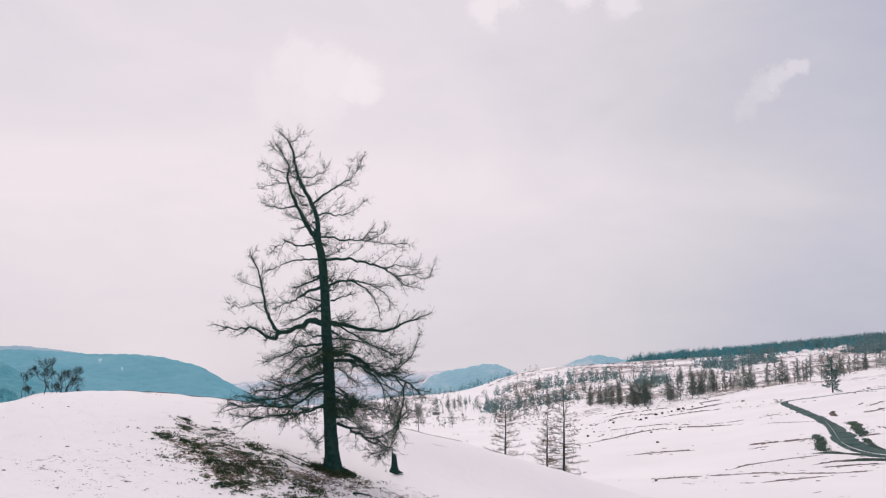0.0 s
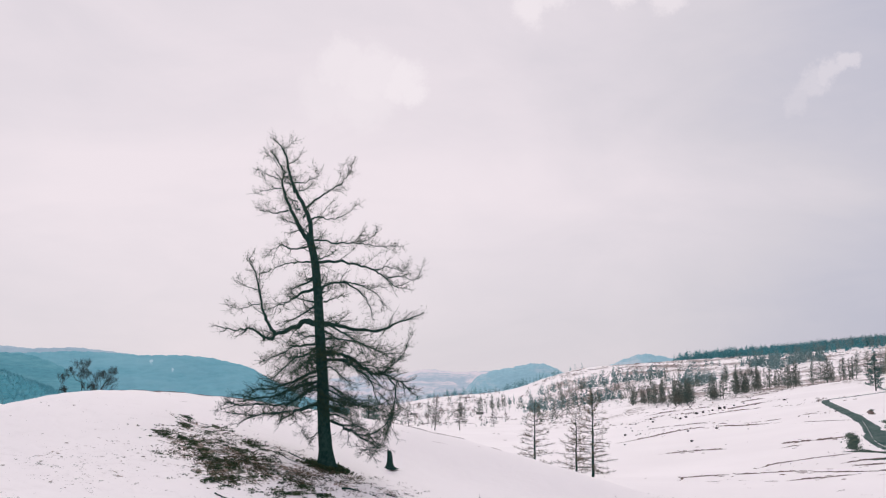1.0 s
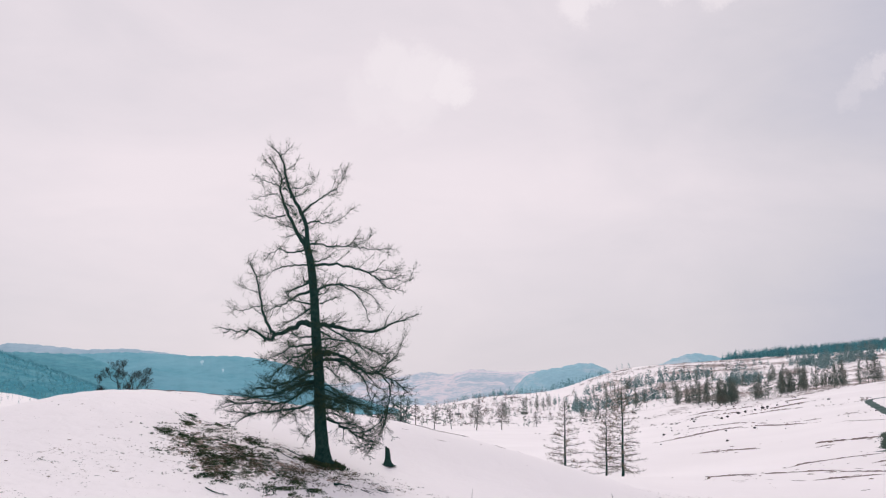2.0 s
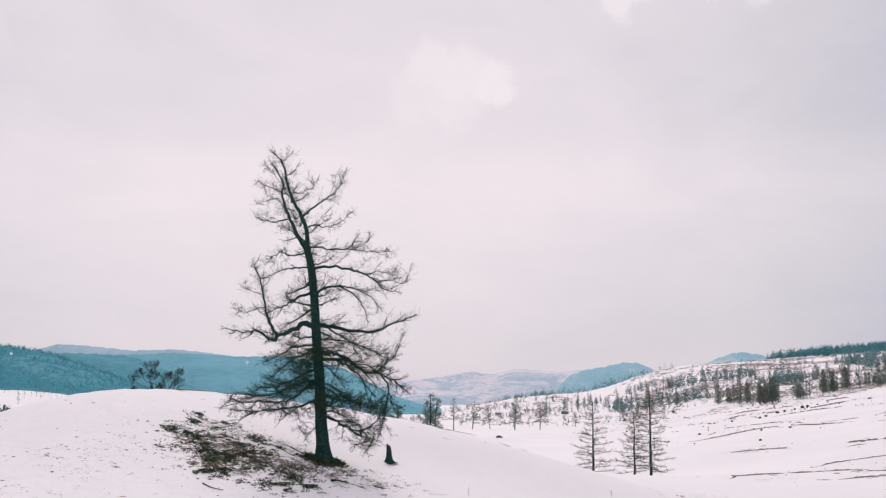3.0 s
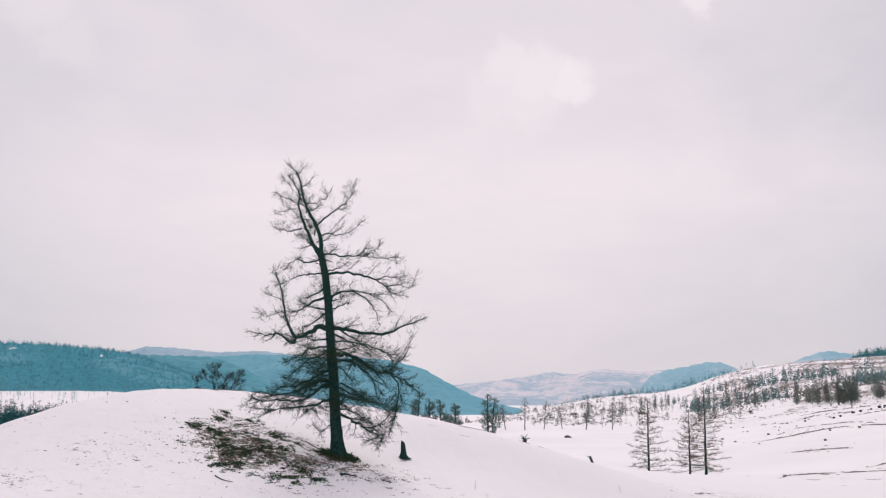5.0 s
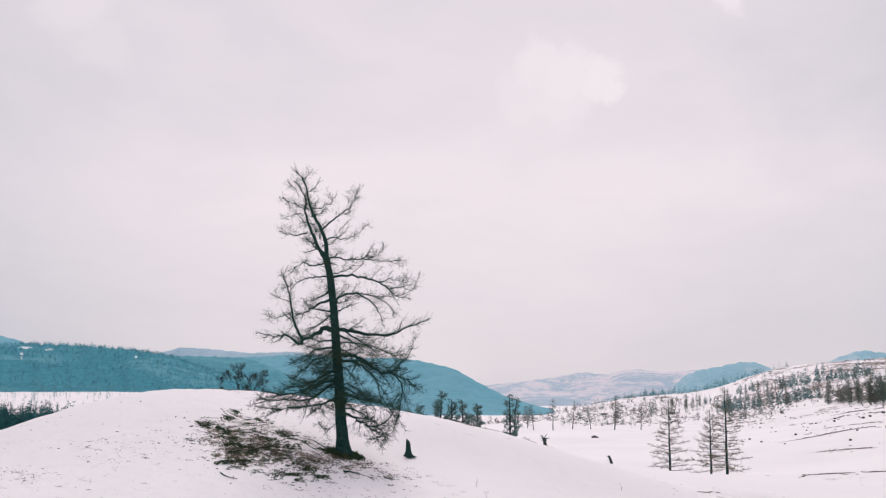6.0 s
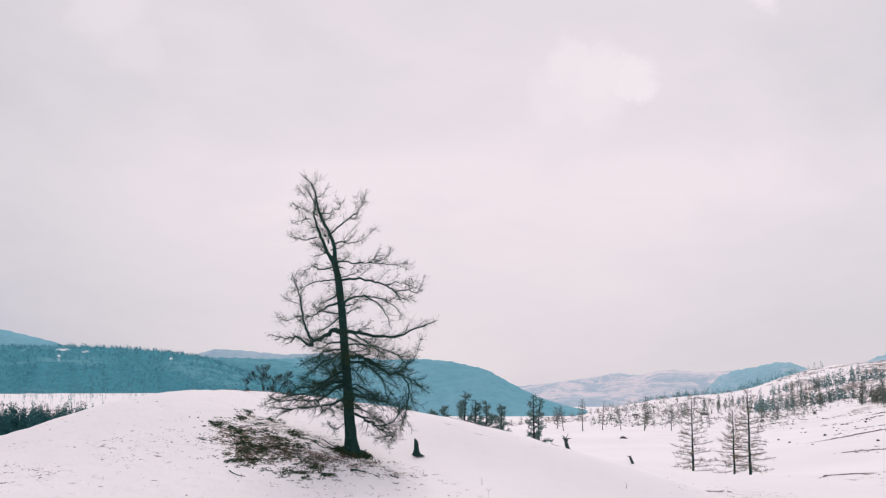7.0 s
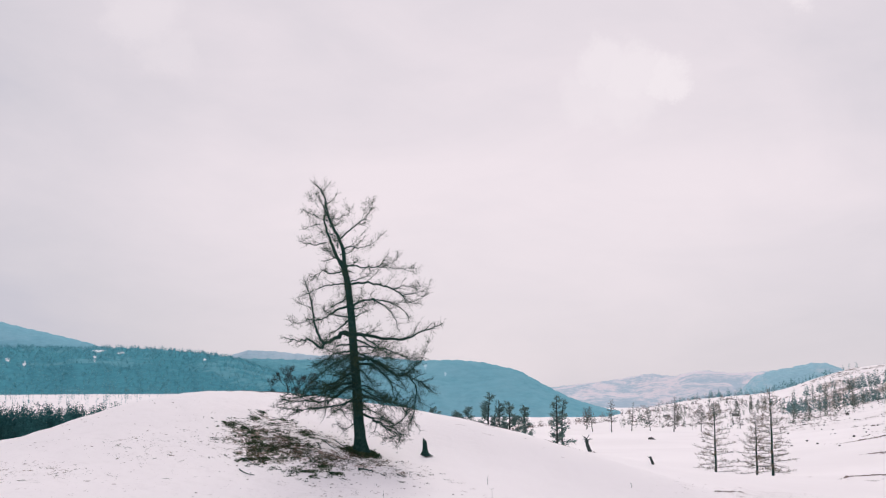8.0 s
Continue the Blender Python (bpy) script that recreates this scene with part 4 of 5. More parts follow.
# ---- woods on the slopes ----
def slope_larches():
    """Countable leafless larches in clumps along the shoulder of the hill."""
    rng = random.Random(5)
    kinds = []
    for k in range(6):
        s = Soup()
        thin_larch(s, Vector((0, 0, 0)), 8.0, (1.9, 1.5, 2.2, 1.3, 1.8, 2.4)[k], random.Random(100 + k), (64, 50, 70, 44, 60, 80)[k], 0.034, (9, 7, 10, 7, 9, 10)[k])
        kinds.append(s)
    first = {}
    clumps = ((53, 362, 9, 4, 4), (56, 338, 9, 4, 4), (57.5, 306, 10, 3.5, 4), (61, 320, 6, 3, 4), (68, 305, 8, 4, 4), (78, 318, 15, 4.5, 4), (90, 330, 9, 4, 4), (88, 306, 5, 2.5, 4), (97, 304, 6, 3, 4), (104, 306, 6, 2.5, 4), (111, 298, 7, 3.5, 5), (130, 320, 8, 12, 8), (150, 330, 8, 12, 8),
              (42, 425, 7, 8, 12), (33, 478, 8, 8, 14), (46, 545, 11, 12, 16), (72, 470, 9, 16, 16), (12, 520, 8, 14, 20), (-14, 470, 6, 12, 20), (100, 430, 10, 20, 14), (180, 330, 8, 12, 10), (20, 400, 4, 10, 10))
    for x, y, many, sx, sy in clumps:
        for _ in range(int(many * (1.7 if y < 340 else 1.3))):
            px, py = rng.gauss(x, sx * 0.55), rng.gauss(y, sy * 0.6)
            k, h = rng.randrange(6), rng.uniform(0.45, 1.0)
            m = Matrix.Translation(at_land(px, py, -0.2)) @ Matrix.Rotation(rng.uniform(0, 6.28), 4, "Z")
            if k not in first:
                ob = kinds[k].make("slope_larch", HILL_LARCH_HAZED)
                tagged(ob, "leafless brown larch on the snowy slope", "tree", "larches on the slope")
                ob.matrix_basis = m @ Matrix.Diagonal((h, h, h, 1))
                first[k] = ob
            else:
                ob = copy_thing(first[k], m)
                ob.scale = (h, h, h)
    # one darker tree beside the upper road
    ragged_pine(7.0, 1.7, 90, "dark wind-worn tree beside the upper road", 78.5, 212, 44, "roadside_tree", "", 0.05)


slope_larches()


def wood(name, label, mat, seed, many, spot, hmin, hmax, slim=0.2, leafless=0.0, sprays=30):
    """Uncounted trees as one object; spot(rng) gives each place."""
    rng, g = random.Random(seed), np.random.default_rng(seed)
    s = Soup()
    for _ in range(many):
        x, y = spot(rng)
        h = rng.uniform(hmin, hmax) * rng.choice((0.75, 1.0, 1.0, 1.15))
        p = at_land(x, y, -0.3)
        if rng.random() < leafless:
            feather(s, p, h, h * slim * rng.uniform(0.9, 1.5), g, sprays, 0.15, 0.5, 0.13)
        else:
            feather(s, p, h, h * slim * rng.uniform(0.8, 1.2), g, sprays)
    return tagged(s.make(name, mat), label, "forest", kind="stuff")


def ridge_spot(r):
    while True:
        x = 140 + 330 * r.random() ** 0.8
        y = 815 - abs(r.gauss(0, 80)) - 0.1 * (x - 95)
        if noise.noise((x * 0.018, y * 0.03, 6.3)) < 0.02 + 0.5 * soft_step((y - 755) / 12):
            return x, y


def slope_spot(r):
    while True:
        x, y = r.uniform(-10, 330), r.uniform(430, 790)
        if noise.noise((x * 0.022, y * 0.011, 3.1)) + 0.4 * noise.noise((x * 0.07, y * 0.03, 5.0)) > 0.08 and x > 14 + (y - 430) * -0.02:
            # the snowy brow above the valley carries few trees
            if y > 600 and x < 165 or y > 560 and x < 190 and r.random() < 0.9:
                continue
            return x, y


def toe_spot(r):
    a = r.random()
    return -95 + 150 * a + r.gauss(0, 10), 860 - 110 * a + r.gauss(0, 14)


def left_spot(r):
    az, d = radians(r.uniform(-50, -29.5)), r.uniform(360, 470)
    d += 60 * max(0.0, (math.degrees(az) + 34) / 5)
    return d * math.sin(az), d * math.cos(az)


def field_spot(r):
    az, d = radians(r.uniform(-46, -22)), 820 + abs(r.gauss(0, 330))
    return d * math.sin(az), d * math.cos(az)


def sapling_spot(r):
    while True:
        x, y = r.uniform(-55, 110), r.uniform(330, 640)
        if noise.noise((x * 0.03, y * 0.02, 1.7)) > -0.1 and x > -0.075 * y - 10:
            return x, y


def scrub_spot(r):
    return r.uniform(-190, 10), r.choice((r.gauss(430, 16), r.gauss(560, 30), r.gauss(690, 40)))


wood("ridge_forest", "conifer forest along the hilltop, haze teal put into its colour", FIR_HAZED, 1, 5200, ridge_spot, 4.0, 7.0, 0.28, 0.1, 44)
wood("slope_wood", "scattered thin woods on the snowy hillside", MID_WOOD_HAZED, 2, 2300, slope_spot, 3.2, 7.5, 0.24, 0.4, 44)
wood("valley_edge_wood", "line of conifers along the valley edge", FAR_NEEDLE_HAZED, 3, 190, toe_spot, 3, 6.5, 0.26, 0.3, 26)
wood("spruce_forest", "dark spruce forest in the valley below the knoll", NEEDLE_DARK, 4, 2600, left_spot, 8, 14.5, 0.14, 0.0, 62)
wood("field_edge_wood", "thin far trees along the snowy fields", FAR_NEEDLE_HAZED, 5, 300, field_spot, 7, 15, 0.10, 0.8, 18)
wood("valley_scrub", "brownish scrub and small trees across the valley", SCRUB, 6, 620, scrub_spot, 1.2, 3.8, 0.35, 0.8, 22)


wood("hillside_saplings", "small brown larches dotted over the lower hillside", HILL_LARCH_HAZED, 9, 520, sapling_spot, 1.6, 4.6, 0.26, 0.85, 26)


def ridge_cover(ridge, many, seed):
    """Trees standing all over the far wooded ridge, but for its clearings."""
    rng, g = random.Random(seed), np.random.default_rng(seed)
    s, vs = Soup(), ridge.data.vertices
    rows = 29
    clear = ridge.data.color_attributes["clear"].data
    for _ in range(many):
        i = rng.randrange(0, len(vs) // rows - 1)
        j = min(14, int(1 + 14.5 * rng.random()))
        if clear[i * rows + j].color[0] > 0.75:
            continue
        a, b, c = vs[i * rows + j].co, vs[(i + 1) * rows + j].co, vs[i * rows + j + 1].co
        p = a + (b - a) * rng.random() + (c - a) * rng.random()
        h = rng.uniform(6, 10)
        feather(s, (p.x, p.y, p.z - 3.0), h, h * 0.3, g, 16, 0.2, 0.2, 0.36)
    tagged(s.make("ridge_trees", RIDGE_NEEDLE_HAZED), "dense conifers on the far ridge, haze teal put into their colour", "forest", kind="stuff")


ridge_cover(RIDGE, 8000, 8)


# ---- road, banks and stones on the slope ----
def ribbon(name, label, category, pts, width, mat, ragged, seed, lift=0.05, gaps=-1.0, aside=0.0, fade=True):
    """A strip laid over the land along a line, with edges uneven each for itself, gaps, and a rounded back."""
    rng = random.Random(seed)
    line = smooth_line([(x, y, 0) for x, y in pts], 48)
    verts, faces, keep, run = [], [], [], 0.0
    ph = rng.uniform(0, 50)
    for i, p in enumerate(line):
        a, b = line[max(i - 1, 0)], line[min(i + 1, len(line) - 1)]
        d = (b - a).normalized()
        run += (b - a).length * 0.5 / width ** 0.5
        side = Vector((-d.y, d.x, 0))
        f = i / (len(line) - 1)
        end = min(1.0, 5 * f + 0.08, 5 * (1 - f) + 0.08) if fade else 1.0
        open_by = noise.noise((run * 0.22, ph, 14)) + 0.5 * noise.noise((run * 0.9, ph, 19)) - gaps
        taper = min(1.0, max(0.0, open_by * 4)) ** 0.7
        edge = []
        for k in (-1, 1):
            rag = 0.55 * noise.noise((run * 0.35, ph, k)) + 0.35 * noise.noise((run * 1.1, ph, k + 5)) + 0.2 * noise.noise((run * 3.1, ph, k + 9))
            edge.append(max(0.015, 0.5 * width * end * taper * (1 + 2.6 * ragged * rag)))
        sway = aside + ragged * width * 0.5 * noise.noise((run * 0.25, ph, 3))
        for u in (-1, -0.5, 0, 0.5, 1):
            q = p + side * (sway + u * edge[u > 0])
            verts.append((q.x, q.y, lift * (1 - abs(u) ** 2 * 1.6) + rng.uniform(-0.2, 0.2) * lift))
        keep.append(open_by > 0)
    flat = np.array(verts)
    flat[:, 2] += land(flat[:, 0], flat[:, 1]) + hummocks(flat[:, 0], flat[:, 1])
    verts = flat.tolist()
    for i in range(len(line) - 1):
        if keep[i]:
            for k in range(4):
                a = i * 5 + k
                faces.append((a, a + 5, a + 6, a + 1))
    ob = mesh_object(name, verts, faces, mat)
    return tagged(ob, label, category, kind="structure")


def lenses(name, mat, x, y, turn, length, high):
    """Low ridges of earth and dry tufts: pointed at both ends, steep to the front, lying on the land."""
    n = len(x)
    c, s = np.cos(turn), np.sin(turn)
    deep = high * 1.4
    rows = []
    for u, v, h in ((-0.5, 0, -0.03), (-0.15, 0.15, 1), (0.2, 0.1, 0.8), (0.5, 0, -0.03), (0, -1, -0.1), (0, 1, -0.1)):
        px, py = x + u * length * c - v * deep * s, y + u * length * s + v * deep * c
        rows.append(np.stack([px, py, land(px, py) + hummocks(px, py) + h * high], -1))
    at = 6 * np.arange(n)[:, None]
    faces = []
    for f in ((0, 4, 1), (4, 2, 1), (4, 3, 2), (0, 1, 5), (1, 2, 5), (2, 3, 5)):
        faces += (at + np.array([f])).tolist()
    return mesh_object(name, np.stack(rows, 1).reshape(-1, 3).tolist(), faces, mat, None, False)


def scar(name, label, category, pts, high, gaps, seed, mat=EARTH, spread=0.08, crowd=5, halo=2.2):
    """A terrace edge where the earth shows: a broken row of low ridges with crumbs strewn about it."""
    g = np.random.default_rng(seed)
    line = np.array(smooth_line([(x, y, 0) for x, y in pts], 16))[:, :2]
    step = np.diff(line, axis=0)
    run = np.concatenate([[0], np.cumsum(np.hypot(step[:, 0], step[:, 1]))])
    many = int(run[-1] * crowd)
    at = np.concatenate([np.linspace(0, run[-1], many), g.uniform(0, run[-1], many // 2)])
    core = np.arange(len(at)) < many
    ph = g.uniform(0, 90)
    swell = np.array([noise.noise((a * 0.12, ph, 0)) + 0.6 * noise.noise((a * 0.6, ph, 3)) for a in at])
    x, y = np.interp(at, run, line[:, 0]), np.interp(at, run, line[:, 1])
    k = np.clip(np.searchsorted(run, at) - 1, 0, len(step) - 1)
    turn = np.arctan2(step[k, 1], step[k, 0]) + g.normal(0, 0.12, len(at))
    wander = np.array([0.5 * noise.noise((a * 0.25, ph, 7)) for a in at]) + np.where(core, g.normal(0, spread, len(at)), g.normal(0, halo, len(at)))
    x, y = x - wander * np.sin(turn), y + wander * np.cos(turn)
    ends = np.clip(np.minimum(at, run[-1] - at) / (0.18 * run[-1]), 0.15, 1)
    length = np.where(core, g.uniform(0.25, 1.1, len(at)), g.uniform(0.15, 0.9, len(at)))
    tall = high * ends * np.where(core, np.clip(0.75 + 0.7 * swell, 0.15, 1.5) * g.uniform(0.6, 1.2, len(at)), g.uniform(0.15, 0.5, len(at)))
    keep = np.where(core, swell > gaps - 0.5, g.random(len(at)) < 0.5)
    return tagged(lenses(name, mat, x[keep], y[keep], turn[keep], length[keep], tall[keep]), label, category, kind="structure")


ribbon("road", "winding dark muddy track across the snowy slope", "road", ((118, 178), (98, 186), (81, 193), (76.7, 199.7), (72, 204), (68, 206), (65, 200.8), (59.1, 179.2), (54.1, 157.8), (50.4, 141.5), (47.2, 129.4), (44.5, 119.9), (42.1, 112.5), (40.7, 106), (40.1, 100.5), (40.6, 96), (47, 90), (62, 82)), 1.9, ROAD, 0.16, 1, 0.08, fade=False)
ribbon("road", "wide churned bend of the muddy track", "road", ((47.4, 128), (44.2, 117), (41.9, 109), (40.9, 103), (41.0, 98), (43.5, 94.5), (49.5, 89.5), (62, 82)), 3.0, ROAD, 0.3, 3, 0.05)
for i, (aside, share) in enumerate(((-0.75, 0.09),)):
    ribbon("snow_ridge", "thin ridge of snow between the wheel ruts", "snow", ((48.9, 133), (44.2, 117), (41.9, 109), (40.9, 103), (41.0, 98), (43.5, 94.5), (49.5, 89.5), (62, 82)), share, SNOW, 0.5, 120 + i, 0.10, -0.3, aside)
# terrace lines where bare earth breaks the snow: the line, its height, how broken it is
BANKS = (
    (((21.6, 164.3), (25.8, 168.4), (32.4, 175.0), (37.9, 174.3), (41.3, 165.6), (44.6, 157.2)), 0.25, 0.0), (((27.8, 203.0), (32.2, 196.9), (36.0, 188.9), (39.0, 184.3), (41.8, 171.2)), 0.16, 0.4),
    (((43.0, 170.6), (45.8, 165.7), (50.2, 165.9), (52.2, 162.3), (52.0, 157.6)), 0.14, 0.35), (((36.4, 246.4), (44.2, 252.9), (49.6, 246.3), (56.6, 236.8), (64.6, 238.3), (67.8, 236.0)), 0.32, 0.4),
    (((44.9, 223.1), (49.7, 218.0), (53.1, 208.2)), 0.22, 0.4), (((22.4, 128.5), (24.9, 127.6), (27.2, 125.7), (29.3, 123.5)), 0.20, 0.25), (((33.5, 119.5), (35.9, 118.7), (38.1, 117.6), (39.6, 116.7), (40.9, 116.6)), 0.22, 0.55),
    (((33.8, 115.9), (35.0, 115.8), (36.0, 115.2)), 0.14, 0.3), (((26.8, 99.3), (29.1, 101.9), (31.4, 102.5), (33.8, 102.9), (35.9, 102.7), (37.2, 103.3)), 0.12, 0.2),
    (((17.8, 90.8), (19.1, 94.3), (20.5, 94.8), (22.6, 95.3), (25.5, 94.7), (28.3, 93.8), (31.2, 92.3)), 0.18, 0.0), (((26.9, 92.5), (28.8, 92.4), (31.0, 91.6), (33.3, 89.8), (37.2, 89.9)), 0.10, 0.45),
    (((26.2, 87.1), (28.3, 87.8), (30.3, 88.2), (32.1, 88.2)), 0.17, 0.1), (((19.7, 89.0), (22.3, 88.0), (25.4, 87.5), (27.1, 87.1)), 0.05, 0.4), (((33.6, 96.3), (35.9, 96.9), (38.3, 96.3), (39.6, 95.8)), 0.15, 0.2),
    (((33.6, 93.9), (35.6, 93.3), (37.4, 93.0), (38.6, 92.4)), 0.15, 0.25), (((56.0, 140.3), (57.9, 141.2), (60.2, 143.5)), 0.22, 0.1), (((60.9, 151.3), (63.0, 153.5), (65.6, 156.1)), 0.16, 0.3), (((44.6, 112.0), (46.3, 111.7)), 0.18, 0.2),
    (((48.4, 115.4), (48.5, 117.0), (48.5, 118.3)), 0.15, 0.2), (((52.5, 141.0), (53.4, 144.5), (54.3, 147.9)), 0.30, 0.0), (((60.9, 200.9), (63.7, 204.5), (65.1, 203.7)), 0.22, 0.3), (((45.3, 149.8), (46.9, 142.3), (48.1, 134.9)), 0.07, 0.4),
    (((28.3, 76.6), (30.8, 77.7)), 0.08, 0.45), (((9.6, 51.0), (10.4, 54.1), (12.1, 60.6), (14.5, 67.1)), 0.055, 0.6), (((26.0, 181.0), (30.0, 184.0), (35.0, 182.0)), 0.14, 0.5), (((40.0, 262.0), (50.0, 268.0), (62.0, 258.0), (72.0, 250.0)), 0.28, 0.5),
)
for i, (line, high, gaps) in enumerate(BANKS):
    scar("earth_bank", "thin broken scar of bare brown earth in the snow", "earth bank", line, high * 0.8, gaps, 600 + i)
for i, (line, wide) in enumerate((
        (((42.2, 120.0), (40.8, 115.5), (39.6, 111.0), (38.4, 107.0), (37.9, 104.0)), 1.2), (((41.5, 117.0), (40.0, 112.0), (38.8, 107.5)), 0.9), (((49.4, 128.5), (47.6, 122.0), (45.8, 116.2), (44.2, 111.0)), 1.3), (((44.0, 110.5), (42.9, 106.0), (42.2, 103.0), (41.9, 100.0)), 0.7),
        (((55.6, 152), (54.2, 146), (52.6, 140.6)), 0.45), (((36, 97), (40, 94), (46, 90)), 0.7), (((36.5, 104.5), (38.5, 101.0), (39.5, 98.0)), 0.5))):
    scar("earth_bank", "dark green-brown muddy patch beside the track", "earth bank", line, 0.13, -0.4 + 0.5 * (wide < 0.6), 90 + i, MOSS, wide * 0.2, 34 * wide, wide * 0.45)


def stone(x, y, size, seed, label="dark stone lying in the snow", name="rock", group="stones on the slope"):
    rng = random.Random(seed)
    s = Soup()
    s.lump((0, 0, 0), size, size * rng.uniform(0.6, 1.0), size * rng.uniform(0.5, 0.75), rng, rng.uniform(0, 6))
    ob = s.make(name, ROCK)
    ob.location = at_land(x, y, size * 0.2)
    return tagged(ob, label, "rock", group)


def slope_stones():
    rng = random.Random(31)
    for i in range(70):
        a = rng.random()
        x = 14 + 60 * rng.random() ** 1.2
        y = 150 + 190 * rng.random()
        stone(x, y, rng.uniform(0.10, 0.3), 200 + i)
    for i, (x, y, q) in enumerate(((47.6, 236, 0.6), (49.5, 238, 0.45), (52.0, 240, 0.4), (54.5, 244, 0.6), (56.0, 246, 0.5), (58.2, 246, 0.4), (61, 248, 0.45), (43.5, 226, 0.5), (41.8, 223, 0.4), (66, 232, 0.6), (37, 165, 0.35), (33.5, 170, 0.3), (29, 143, 0.3), (36, 366, 0.8), (27, 372, 0.7))):
        stone(x, y, q * 0.75, 300 + i)
    stone(-12.4, 224.7, 0.75, 330, "small dark boulder in the snowy hollow", group="")


slope_stones()


for i, (line, high) in enumerate((
        (((-13.6, 41.2), (-12.8, 43.0), (-11.9, 44.3), (-10.9, 45.0), (-9.4, 45.4), (-7.5, 45.6)), 0.035), (((-2.4, 45.8), (-0.5, 45.7), (1.8, 45.6), (4.0, 45.6)), 0.02))):
    scar("earth_bank", "thin brown brow of dry grass on the knoll", "earth bank", line, high, 0.45, 700 + i)


def slope_dashes():
    """Strips of brown grass and earth that break the snow among the slope's trees."""
    g = np.random.default_rng(41)
    x, y = g.uniform(-60, 260, 17000), 175 + 560 * g.random(17000) ** 1.1
    patch = np.array([noise.noise((a * 0.03, b * 0.018, 2.0)) + 0.6 * noise.noise((a * 0.11, b * 0.06, 9.0)) for a, b in zip(x, y)])
    keep = (x > np.where(y < 300, 0.05 * y - 12, -0.09 * y)) & (patch > np.where(y < 290, 0.36, np.where(x < 0.05 * y, 0.34, 0.04)))
    x, y = x[keep], y[keep]
    size = 0.5 + y / 330
    ob = lenses("slope_scrub", SCRUB, x, y, g.normal(0.25, 0.35, len(x)), size * g.uniform(0.25, 1.0, len(x)), size * g.uniform(0.04, 0.14, len(x)))
    tagged(ob, "strips of brown grass and earth among the trees", "scrub", kind="stuff")


slope_dashes()


def hut(x, y, w, seed, label):
    """A low farm building with a snowy pitched roof."""
    root = new("hut")
    root.location = at_land(x, y, 0)
    tagged(root, label, "building")
    d, h, e = w * 0.6, w * 0.14, w * 0.2
    s = Soup()
    s.v = [Vector(p) for p in ((-w / 2, -d / 2, 0), (w / 2, -d / 2, 0), (w / 2, d / 2, 0), (-w / 2, d / 2, 0), (-w / 2, -d / 2, h), (w / 2, -d / 2, h), (w / 2, d / 2, h), (-w / 2, d / 2, h), (-w / 2, 0, h + e), (w / 2, 0, h + e))]
    s.f = [(0, 1, 5, 4), (1, 2, 6, 9, 5), (2, 3, 7, 6), (3, 0, 4, 8, 7)]
    mesh_object("wall", [tuple(v) for v in s.v], s.f, BARE, root, False)
    for q in (-1, 1):
        o, t = w * 0.06, 0.25
        a = [(-w / 2 - o, q * (d / 2 + o), h - 0.15), (w / 2 + o, q * (d / 2 + o), h - 0.15), (w / 2 + o, 0, h + e), (-w / 2 - o, 0, h + e)]
        v = a + [(p[0], p[1], p[2] + t) for p in a]
        f = [(0, 1, 2, 3), (4, 5, 6, 7), (0, 1, 5, 4), (1, 2, 6, 5), (2, 3, 7, 6), (3, 0, 4, 7)]
        mesh_object("roof", v, f, VALLEY_WOOD, root, False)
    v = [(-w * 0.08, -d / 2 - 0.05, 0), (w * 0.08, -d / 2 - 0.05, 0), (w * 0.08, -d / 2 - 0.05, h * 0.8), (-w * 0.08, -d / 2 - 0.05, h * 0.8)]
    v = v + [(p[0], p[1] + 0.04, p[2]) for p in v]
    mesh_object("door", v, [(0, 1, 2, 3), (0, 1, 5, 4), (1, 2, 6, 5), (2, 3, 7, 6), (3, 0, 4, 7)], EARTH, root, False)


hut(-32.5, 470, 2.5, 1, "small dark farm hut far out in the valley")
hut(-3.0, 471, 2.8, 2, "small dark wooden shed at the foot of the slope")


# ---- on the knoll ----
def build_stump():
    rng = random.Random(3)
    s, sides = Soup(), 14
    rows = (0.0, 0.05, 0.12, 0.25, 0.42, 0.58, 0.68)
    for h in rows:
        r = 0.125 + 0.16 * math.exp(-h / 0.09) - 0.06 * h
        for k in range(sides):
            w = 6.28319 * k / sides
            q = r * (1 + 0.22 * math.exp(-h / 0.12) * math.sin(4 * w) + rng.gauss(0, 0.05))
            top = rng.uniform(-0.07, 0.06) - 0.06 * math.cos(w) if h == rows[-1] else 0
            s.v.append(Vector((q * math.cos(w) - 0.05 * h, q * math.sin(w), h + top)))
    for i in range(len(rows) - 1):
        for k in range(sides):
            n = (k + 1) % sides
            s.f.append((i * sides + k, i * sides + n, (i + 1) * sides + n, (i + 1) * sides + k))
    s.v.append(Vector((-0.03, 0, 0.60)))
    for k in range(sides):
        s.f.append(((len(rows) - 1) * sides + k, (len(rows) - 1) * sides + (k + 1) % sides, len(s.v) - 1))
    ob = s.make("tree_stump", BARK)
    ob.location = at_land(-1.72, 38.4, -0.02)
    tagged(ob, "broken dark tree stump standing in snow", "stump")


build_stump()


